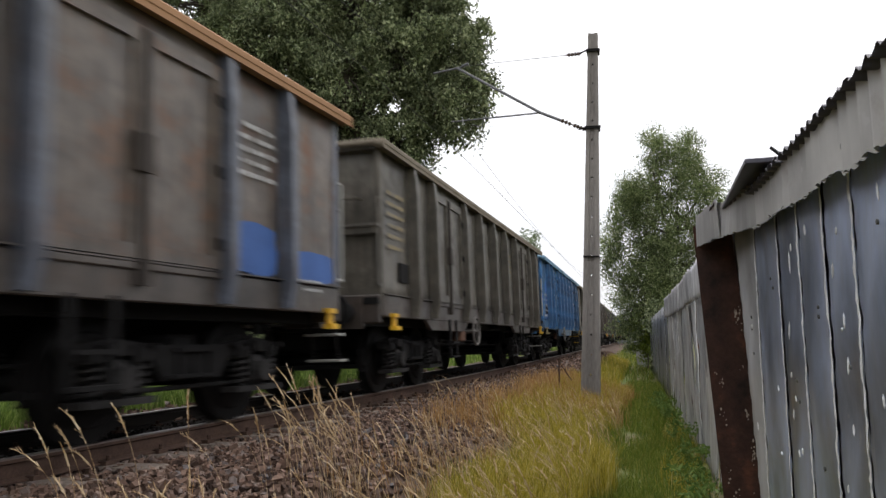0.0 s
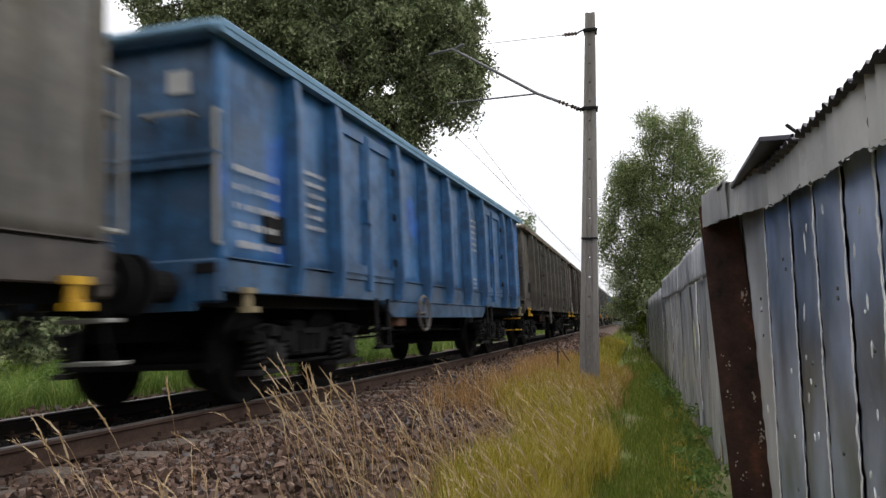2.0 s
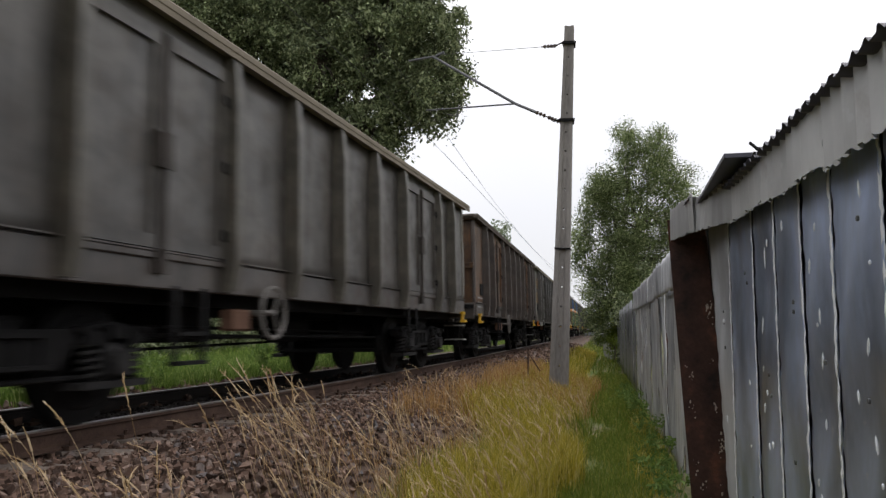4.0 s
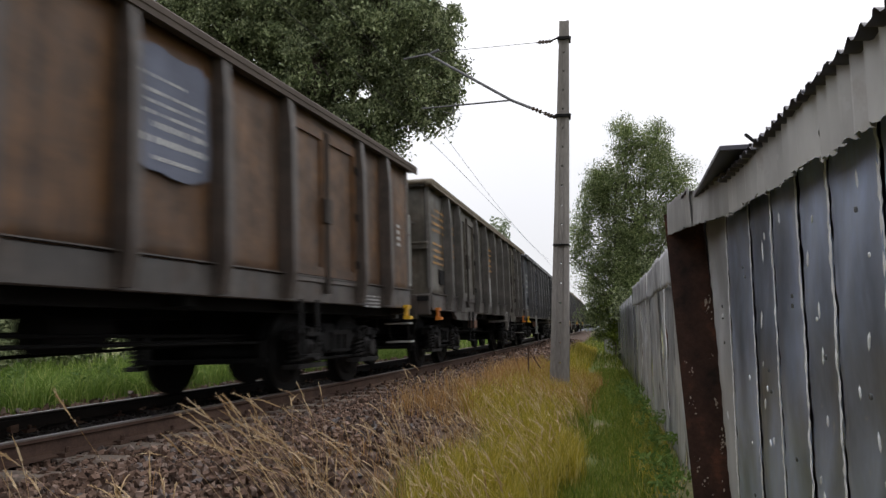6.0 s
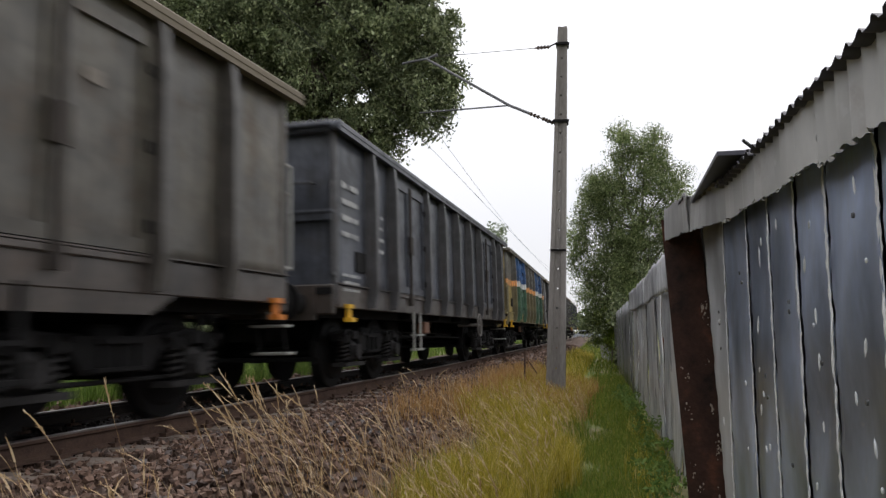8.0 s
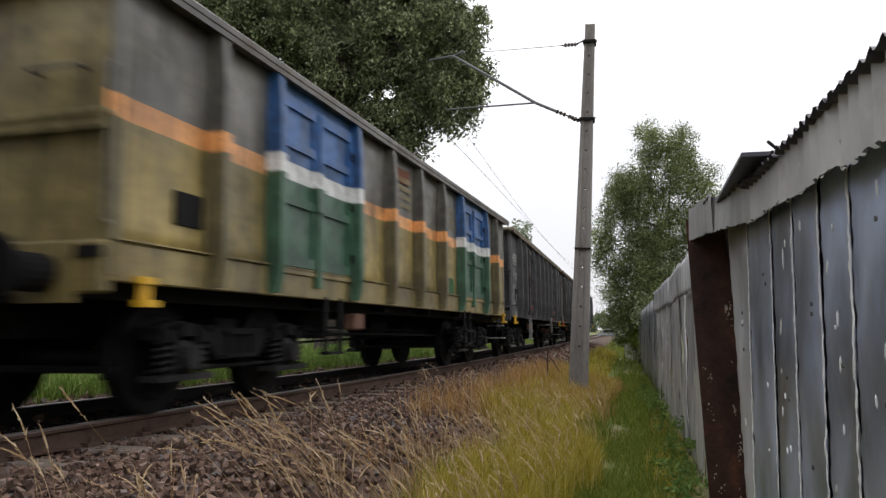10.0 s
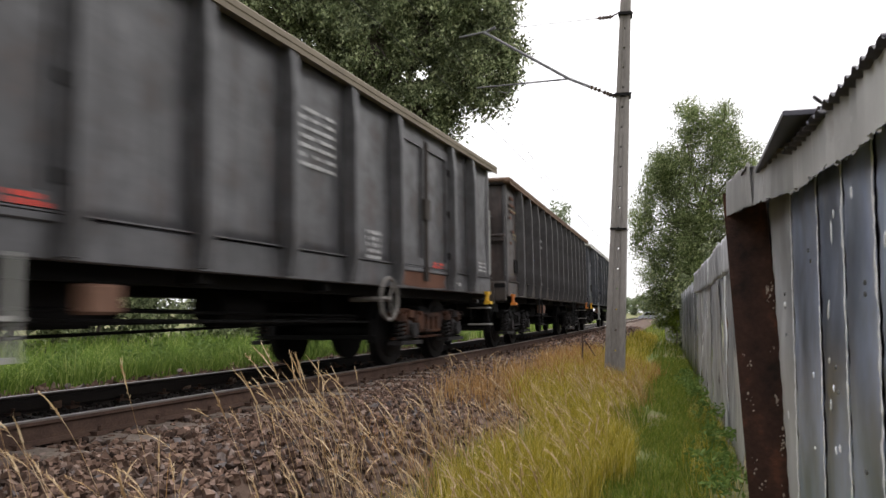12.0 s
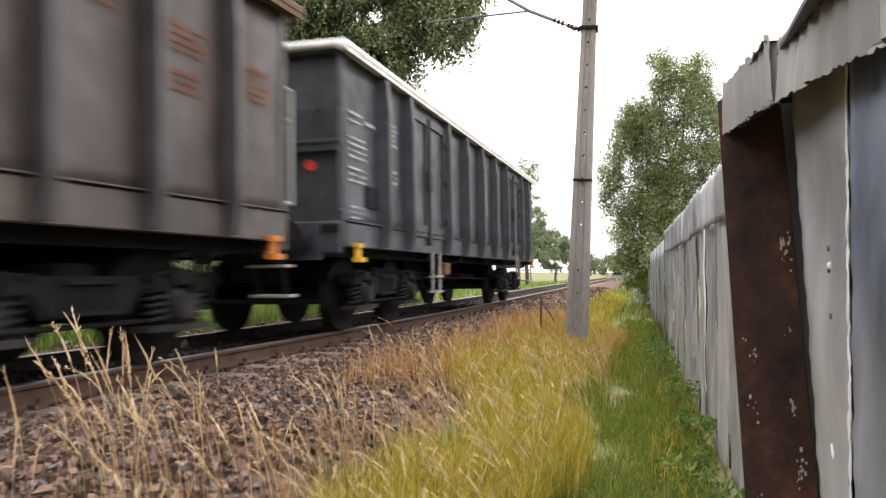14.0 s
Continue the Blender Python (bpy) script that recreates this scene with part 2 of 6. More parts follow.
# ---- mesh helpers ----
def bm_box(size, bevel=0.0, centre=(0, 0, 0)):
    bm = bmesh.new()
    bmesh.ops.create_cube(bm, size=1, matrix=Matrix.Translation(centre) @ Matrix.Diagonal((*size, 1)))
    if bevel:
        bmesh.ops.bevel(bm, geom=bm.edges[:], offset=bevel, segments=1, affect="EDGES", profile=0.5)
    return bm


def bm_add(bm, size, centre, rot=None):
    m = Matrix.Translation(centre)
    if rot is not None:
        m = m @ rot
    bmesh.ops.create_cube(bm, size=1, matrix=m @ Matrix.Diagonal((*size, 1)))


def bm_cyl(bm, r, length, centre, axis="X", seg=20, r2=None):
    turn = {"X": pose(0, 0, 0, 0, 90, 0), "Y": pose(0, 0, 0, 90, 0, 0), "Z": Matrix.Identity(4)}[axis]
    bmesh.ops.create_cone(bm, cap_ends=True, segments=seg, radius1=r, radius2=r if r2 is None else r2, depth=length, matrix=Matrix.Translation(centre) @ turn)


def bm_tube(bm, a, b, r, seg=8, r2=None):
    a, b = Vector(a), Vector(b)
    d = b - a
    m = Matrix.Translation((a + b) / 2) @ d.to_track_quat("Z", "Y").to_matrix().to_4x4()
    bmesh.ops.create_cone(bm, cap_ends=True, segments=seg, radius1=r, radius2=r if r2 is None else r2, depth=d.length, matrix=m)


def bm_poly(bm, pts, x0, x1):
    """A plate: the outline pts (y, z) carried from x0 to x1."""
    a = [bm.verts.new((x0, y, z)) for y, z in pts]
    b = [bm.verts.new((x1, y, z)) for y, z in pts]
    bm.faces.new(a[::-1])
    bm.faces.new(b)
    n = len(pts)
    for i in range(n):
        bm.faces.new((a[i], a[(i + 1) % n], b[(i + 1) % n], b[i]))
    bmesh.ops.recalc_face_normals(bm, faces=bm.faces[:])


def to_mesh(name, bm, material, smooth=False):
    me = bpy.data.meshes.new(name)
    bm.to_mesh(me)
    bm.free()
    if material is not None:
        me.materials.append(material)
    if smooth:
        me.polygons.foreach_set("use_smooth", [True] * len(me.polygons))
    return me


def part(name, bm, material, parent=None, label="", m=None, smooth=False):
    """One mesh object out of a bmesh (or a ready mesh), under a thing or a part."""
    me = bm if isinstance(bm, bpy.types.Mesh) else to_mesh(name, bm, material, smooth)
    ob = new(name, me)
    ob.parent = parent
    if m is not None:
        ob.matrix_basis = m
    if label:
        ob["label"] = label
    return ob


def raw_mesh(name, verts, faces_n, material):
    """A mesh of many loose pieces, from arrays: verts (n, 3) and faces (m, k)."""
    me = bpy.data.meshes.new(name)
    v = np.asarray(verts, np.float32)
    f = np.asarray(faces_n, np.int32)
    k = f.shape[1]
    me.vertices.add(len(v))
    me.vertices.foreach_set("co", v.ravel())
    me.loops.add(f.size)
    me.loops.foreach_set("vertex_index", f.ravel())
    me.polygons.add(len(f))
    me.polygons.foreach_set("loop_start", np.arange(0, f.size, k, dtype=np.int32))
    me.update(calc_edges=True)
    me.polygons.foreach_set("use_smooth", [False] * len(me.polygons))
    me.materials.append(material)
    return me


# ---- the line of the track ----
XA, YA, RAD = -4.39, 16.36, 241.0
BEND_END = 4.66
ZR, CANT = 0.651, 0.92


def on_track(s):
    """Place and heading (degrees to the left) of the track's centre at s metres past its apex."""
    q = min(s, BEND_END)
    a = q / RAD
    x, y = XA - RAD * (1 - math.cos(a)), YA + RAD * math.sin(a)
    x, y = x - (s - q) * math.sin(a), y + (s - q) * math.cos(a)
    return x, y, math.degrees(a)


def track_pose(s):
    x, y, h = on_track(s)
    return pose(x, y, ZR, 0, -CANT, h)


def centre_x(y):
    """The centre's x at a place along the line."""
    if y - YA < BEND_END:
        return XA - (y - YA) ** 2 / (2 * RAD)
    return XA - BEND_END ** 2 / (2 * RAD) - (y - YA - BEND_END) * BEND_END / RAD


# ---- ground ----
PROFILE_U = [-2600, -300, -60, -20, -9, -5, -3.6, -3.0, -2.4, -1.8, -0.9, 0, 0.9, 1.55, 2.2, 2.5, 2.75, 3.0, 3.4, 3.9, 4.3, 5.0, 6, 9, 20, 60, 300, 2600]
PROFILE_Z = [-0.4, -0.3, 0.0, 0.15, 0.2, 0.22, 0.24, 0.30, 0.42, 0.44, 0.44, 0.44, 0.46, 0.49, 0.49, 0.455, 0.345, 0.20, 0.09, 0.02, 0.0, 0.0, 0, 0, 0, -0.1, -0.3, -0.4]


def ground_z(u):
    return float(np.interp(u, PROFILE_U, PROFILE_Z))


def make_ground():
    us = sorted(set(PROFILE_U + [round(-9 + 0.25 * i, 3) for i in range(61)]))
    ys = [-2500, -600, -200, -80, -40, -20] + list(range(-12, 60, 1)) + list(range(60, 140, 4)) + [160, 200, 260, 400, 800, 1500, 2500]
    rng = random.Random(3)
    verts, faces = [], []
    for y in ys:
        yc = min(max(y, -60), 140)
        for u in us:
            soft = 1 if 2.3 < abs(u) < 12 else 0.25
            z = ground_z(u) + soft * 0.05 * noise.noise((u * 0.7, y * 0.7, 0)) * (1 if abs(u) < 30 else 4)
            verts.append((u + centre_x(yc), y, z))
    n = len(us)
    for j in range(len(ys) - 1):
        for i in range(n - 1):
            faces.append((j * n + i, j * n + i + 1, (j + 1) * n + i + 1, (j + 1) * n + i))
    m, nd, ln, b = mat_new("ground_soil", 0.95)
    mask = n_noise(nd, ln, 0.35, 5, 0.6)
    fine = n_noise(nd, ln, 9, 8, 0.7)
    soil = n_ramp(nd, ln, fine, [(0.3, (0.10, 0.085, 0.05)), (0.7, (0.24, 0.20, 0.12))])
    green = n_ramp(nd, ln, fine, [(0.3, (0.05, 0.08, 0.02)), (0.7, (0.15, 0.18, 0.05))])
    mixed = n_mix(nd, ln, n_ramp(nd, ln, mask, step(0.4, 0.6)), green, soil)
    # dark grit spread under and beside the ballast
    tc = nd.new("ShaderNodeTexCoord")
    sep = nd.new("ShaderNodeSeparateXYZ")
    ln.new(tc.outputs["Object"], sep.inputs["Vector"])
    lo, hi = nd.new("ShaderNodeMapRange"), nd.new("ShaderNodeMapRange")
    for node, a, c in ((lo, -8.2, -7.4), (hi, -1.2, -1.7)):
        node.inputs["From Min"].default_value, node.inputs["From Max"].default_value = a, c
        ln.new(sep.outputs["X"], node.inputs["Value"])
    both = nd.new("ShaderNodeMath")
    both.operation = "MULTIPLY"
    ln.new(lo.outputs["Result"], both.inputs[0])
    ln.new(hi.outputs["Result"], both.inputs[1])
    grit = n_ramp(nd, ln, fine, [(0.3, (0.045, 0.03, 0.022)), (0.7, (0.12, 0.08, 0.06))])
    ln.new(n_mix(nd, ln, both.outputs[0], mixed, grit), b.inputs["Base Color"])
    n_bump(nd, ln, b, fine, 0.6, 0.05)
    me = raw_mesh("ground", verts, faces, m)
    me.polygons.foreach_set("use_smooth", [True] * len(me.polygons))
    return tagged(new("ground", me), "dry trackside soil with grass and weeds", "ground", kind="structure")


make_ground()


# ---- railway track ----
def sweep(profile, s0, s1, ds, off):
    """Carry a closed outline (x, z) along the line, off metres beside the centre."""
    n = int((s1 - s0) / ds) + 1
    verts, faces, k = [], [], len(profile)
    for i in range(n):
        m = track_pose(s0 + i * ds)
        verts += [tuple(m @ Vector((off + x, 0, z))) for x, z in profile]
    for i in range(n - 1):
        for j in range(k):
            a, b = i * k + j, i * k + (j + 1) % k
            faces.append((a, b, b + k, a + k))
    return verts, faces


def make_track():
    track = tagged(new("railway_track"), "rusty-sided rails on concrete sleepers in stone ballast", "railway track", kind="structure")
    web = [(-0.0675, -0.16), (-0.0675, -0.148), (-0.012, -0.13), (-0.009, -0.045), (-0.034, -0.034), (-0.034, -0.008), (0.034, -0.008), (0.034, -0.034), (0.009, -0.045), (0.012, -0.13), (0.0675, -0.148), (0.0675, -0.16)]
    head = [(-0.035, -0.012), (-0.035, -0.004), (-0.028, 0.0), (0.028, 0.0), (0.035, -0.004), (0.035, -0.012)]
    for off in (0.7525, -0.7525):
        v, f = sweep(web, -40, 110, 0.75, off)
        rail = part("rail", raw_mesh("rail", v, f, RAIL_RUST if off > 0 else RAIL_SHADED), None, track)
        v, f = sweep(head, -40, 110, 0.75, off)
        part("rail_head", raw_mesh("rail_head", v, f, RAIL_HEAD), None, rail, "worn bright running surface")
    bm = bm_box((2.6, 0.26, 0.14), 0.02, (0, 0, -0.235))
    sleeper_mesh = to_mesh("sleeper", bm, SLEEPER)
    bm = bmesh.new()
    for sx in (0.7525, -0.7525):
        for side in (1, -1):
            bm_add(bm, (0.07, 0.11, 0.03), (sx + side * 0.085, 0, -0.148))
            bm_cyl(bm, 0.018, 0.06, (sx + side * 0.095, 0, -0.125), "Z", 6)
    clip_mesh = to_mesh("rail_clip", bm, RAIL_RUST)
    for i in range(130):
        s = -28 + 0.62 * i
        m = track_pose(s) @ pose(random.uniform(-0.02, 0.02), 0, 0, 0, 0, random.uniform(-0.8, 0.8))
        sl = part("sleeper", sleeper_mesh, None, track, m=m)
        if i < 90:
            part("rail_clip", clip_mesh, None, sl)
    return track


track = make_track()

ICO = bmesh.new()
bmesh.ops.create_cube(ICO, size=1.25)
bmesh.ops.triangulate(ICO, faces=ICO.faces[:])
ICO_V = np.array([v.co[:] for v in ICO.verts])
ICO_F = np.array([[v.index for v in f.verts] for f in ICO.faces])
ICO.free()


def stones(pos, size, rng):
    """Angular stones at the places pos (n, 3), of half-size size (n)."""
    n = len(pos)
    v = np.repeat(ICO_V[None], n, 0) * rng.uniform(0.5, 1.3, (n, len(ICO_V), 1))
    v *= rng.uniform(0.65, 1.2, (n, 1, 3)) * size[:, None, None]
    a, b = rng.uniform(0, 6.283, n), rng.uniform(-1.2, 1.2, n)
    ca, sa, cb, sb = np.cos(a), np.sin(a), np.cos(b), np.sin(b)
    x, y, z = v[..., 0], v[..., 1], v[..., 2]
    y, z = y * cb[:, None] - z * sb[:, None], y * sb[:, None] + z * cb[:, None]
    x, y = x * ca[:, None] - y * sa[:, None], x * sa[:, None] + y * ca[:, None]
    v = np.stack([x, y, z], -1) + pos[:, None, :]
    f = ICO_F[None] + (np.arange(n) * len(ICO_V))[:, None, None]
    return v.reshape(-1, 3), f.reshape(-1, 3)


def make_ballast():
    ballast = tagged(new("ballast_bed"), "grey-brown crushed stone ballast shoulder along the rails", "ballast", kind="structure")
    rng = np.random.default_rng(7)
    spots = []
    for u0, u1, y0, y1, pitch in ((0.5, 3.0, -12, 2, 0.1), (0.5, 3.1, 2.0, 11, 0.04), (0.5, 2.8, 11, 20, 0.052), (0.5, 2.7, 20, 46, 0.09), (-2.4, -0.72, 2, 22, 0.085)):
        n = int((u1 - u0) * (y1 - y0) / pitch ** 2)
        u, y = rng.uniform(u0, u1, n), rng.uniform(y0, y1, n)
        size = rng.uniform(0.42, 0.72, n) * pitch * rng.choice([1, 1, 1, 1.35], n)
        z = np.interp(u, PROFILE_U, PROFILE_Z) + rng.uniform(-0.1, 1.0, n) * size
        keep = (u < 2.5) | (rng.uniform(0, 1, n) < (3.1 - u) / 0.6)
        x = u + np.array([centre_x(q) for q in y])
        spots.append(np.c_[x, y, z, size][keep])
    spots = np.concatenate(spots)
    near = (spots[:, 0] > -2.9) & (spots[:, 1] < 6.2) & (spots[:, 1] > 3.6) & (spots[:, 3] > 0.026)
    idx = np.flatnonzero(near)[:290]
    rest = np.ones(len(spots), bool)
    rest[idx] = False
    v, f = stones(spots[rest, :3], spots[rest, 3], rng)
    # stones between the rails, coloured dark for oil and the train's shade
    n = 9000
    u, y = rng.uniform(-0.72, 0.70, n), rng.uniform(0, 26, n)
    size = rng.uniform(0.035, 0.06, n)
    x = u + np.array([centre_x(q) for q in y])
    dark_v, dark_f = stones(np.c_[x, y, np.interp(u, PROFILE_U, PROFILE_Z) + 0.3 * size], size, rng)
    oily_shaded = part("oily_stone_bulk", raw_mesh("oily_stone_bulk", dark_v, dark_f, BALLAST_OILY_SHADED), None, ballast, "oily stones between the rails, coloured darker for the train's shade")
    oily_shaded["kind"] = "stuff"
    bulk = part("stone_bulk", raw_mesh("stone_bulk", v, f, BALLAST), None, ballast, "loose grey-brown crushed stones")
    bulk["kind"] = "stuff"
    shapes = []
    for k in range(12):
        v, f = stones(np.zeros((1, 3)), np.ones(1), rng)
        shapes.append(raw_mesh("stone", v, f, BALLAST_ONE))
    for i in idx:
        x, y, z, r = spots[i]
        ob = part("stone", shapes[i % 12], None, ballast, m=pose(x, y, z, rng.uniform(-40, 40), rng.uniform(-40, 40), rng.uniform(0, 360)) @ Matrix.Scale(r * 1.1, 4))


def random_mat(name, stops, noise_scale):
    m, nd, ln, b = mat_new(name, 0.9)
    info = nd.new("ShaderNodeObjectInfo")
    c = n_ramp(nd, ln, info.outputs["Random"], stops)
    f = n_noise(nd, ln, noise_scale, 4)
    ln.new(n_mix(nd, ln, 0.8, c, n_ramp(nd, ln, f, [(0.3, (0.55, 0.55, 0.55)), (0.7, (1.3, 1.3, 1.3))]), "MULTIPLY"), b.inputs["Base Color"])
    return m


BALLAST_ONE = random_mat("ballast_stone_single", STONE_TONES, 0.7)


# ---- metal shed and fence beside the path ----
def wall_x(y):
    return 0.65 - 0.05 * (y - 4.15)


def fence_x(y):
    return 0.80 - 0.031 * (y - 2.1)


def sheet_mesh(name, material, width, height, wave=0.0, pitch=0.076, cols=None, rows=10, curl=0.0, dent=0.006, jag=0.004, seed=0, thick=0.0012, taper=0.0, cut=0.0, calm=0.0, saw=False):
    """A sheet of metal in its own y (along) and z (up), facing -x: ribs, dents, curled and ragged edges, real thickness."""
    rng = random.Random(seed)
    cols = cols or max(6, int(width / (pitch / 6)) if wave else 14)
    front = []
    ph = rng.uniform(0, 6)
    for j in range(rows + 1):
        for i in range(cols + 1):
            a, h = i / cols, j / rows
            y = a * (width - cut * (1 - h)) + (jag * rng.uniform(-1, 1) if i in (0, cols) else 0)
            z = h * height + (jag * rng.uniform(-1, 1) if j in (0, rows) else 0)
            edge = max(0, 1 - min(a, 1 - a) * width / 0.03)
            x = wave * math.sin(2 * math.pi * y / pitch + ph)
            if saw:
                # folded pans: each one slants out to a sharp standing edge
                q = (y + 0.012 * noise.noise((y * 9, seed, 0))) / pitch + ph
                q -= math.floor(q)
                x = wave * (1 - 2 * q / 0.82 if q < 0.82 else -1 + 2 * (q - 0.82) / 0.18)
            flat = min(1, min(a, 1 - a) * width / calm) if calm else 1
            x += flat * dent * noise.noise((y * 3 + seed * 7.1, z * 2.2, seed)) * 2 - curl * edge * (0.55 + 0.45 * math.sin(z * 17 + seed * 3) * math.sin(z * 41 + seed))
            front.append((x + taper * h, y, z))
    n = len(front)
    verts = front + [(x + thick, y, z) for x, y, z in front]
    faces, w = [], cols + 1
    for j in range(rows):
        for i in range(cols):
            a = j * w + i
            faces.append((a, a + w, a + w + 1, a + 1))
            faces.append((n + a, n + a + 1, n + a + w + 1, n + a + w))
    ring = [i for i in range(w)] + [j * w + cols for j in range(1, rows + 1)] + [rows * w + i for i in range(cols - 1, -1, -1)] + [j * w for j in range(rows - 1, 0, -1)]
    for a, b in zip(ring, ring[1:] + ring[:1]):
        faces.append((a, b, n + b, n + a))
    me = raw_mesh(name, verts, faces, material)
    me.polygons.foreach_set("use_smooth", [not saw] * len(me.polygons))
    me.update()
    return me


def zinc(name, tone, rust=0.3, blue=0.0, metal=0.35, spread=0.3, pale=0.4):
    """Weathered galvanised sheet: cloudy zinc, white bloom in streaks, a little rust."""
    m, nd, ln, b = mat_new(name, 0.55, metal)
    info = nd.new("ShaderNodeObjectInfo")
    off = nd.new("ShaderNodeVectorMath")
    off.operation = "SCALE"
    off.inputs[0].default_value = (17, 31, 23)
    ln.new(info.outputs["Random"], off.inputs["Scale"])
    o = off.outputs[0]
    cloud = n_noise(nd, ln, 2.2, 5, 0.6, stretch=(1, 1, 0.5), offset=o)
    lo = tuple(tone * (1 - spread) * k for k in (1 - 0.12 * blue, 1, 1 + 0.22 * blue))
    hi = tuple(tone * (1 + spread) * k for k in (1 - 0.12 * blue, 1, 1 + 0.28 * blue))
    c = n_ramp(nd, ln, cloud, [(0.3, lo), (0.7, hi)])
    one = n_ramp(nd, ln, info.outputs["Random"], [(0, (0.8, 0.8, 0.8)), (1, (1.2, 1.2, 1.2))])
    c = n_mix(nd, ln, 1.0, c, one, "MULTIPLY")
    st = n_noise(nd, ln, 12, 6, 0.65, stretch=(1, 1, 0.08), offset=o)
    c = n_mix(nd, ln, n_ramp(nd, ln, st, [(0.5, (0, 0, 0)), (0.8, (pale,) * 3)]), c, (0.5, 0.5, 0.5))
    spots = n_noise(nd, ln, 16, 3, 0.5, offset=o)
    c = n_mix(nd, ln, n_ramp(nd, ln, spots, [(0.68, (0, 0, 0)), (0.74, (0.7 * pale,) * 3)]), c, (0.6, 0.6, 0.6))
    ru = n_noise(nd, ln, 3.1, 6, 0.7, offset=o)
    c = n_mix(nd, ln, n_ramp(nd, ln, ru, [(0.6, (0, 0, 0)), (0.78, (rust,) * 3)]), c, (0.16, 0.085, 0.05))
    ln.new(c, b.inputs["Base Color"])
    ln.new(n_ramp(nd, ln, cloud, [(0.3, (0.28,) * 3), (0.7, (0.55,) * 3)]), b.inputs["Roughness"])
    n_bump(nd, ln, b, n_noise(nd, ln, 30, 4, 0.6, offset=o), 0.12, 0.004)
    return m


ZINC_BLUE = zinc("blue_grey_zinc", 0.44, 0.25, 1.1, 0.75, 0.6, 0.5)
ZINC_LIGHT = zinc("pale_old_zinc", 0.38, 0.35, 0.1, 0.2, 0.45)
ZINC_ROOF = zinc("roof_zinc", 0.40, 0.35, -0.1, 0.2)
ZINC_DARK = zinc("dark_zinc", 0.16, 0.3, 0.3)
ROOF_DARK = plain("tarred_roof_sheet", (0.055, 0.053, 0.07), 0.5, 0.1, 0.3)
RUST_PLATE = ramp_mat("rusted_plate", 4, [(0.32, (0.02, 0.013, 0.011)), (0.55, (0.062, 0.03, 0.022)), (0.72, (0.16, 0.062, 0.034))], 0.8, fine=35, bump=0.6)
LIP = plain("bare_zinc_edge", (0.78, 0.79, 0.8), 0.6, 0.1, 0.2, 20)
FLAKE = plain("paint_flake", (0.36, 0.30, 0.25), 0.8, 0, 0.2, 30)


def wall_pose(f, y, z, out=0.0):
    turn = math.degrees(math.atan2(f(y) - f(y + 1), 1))
    return pose(f(y) - out, y, z, 0, 0, turn)


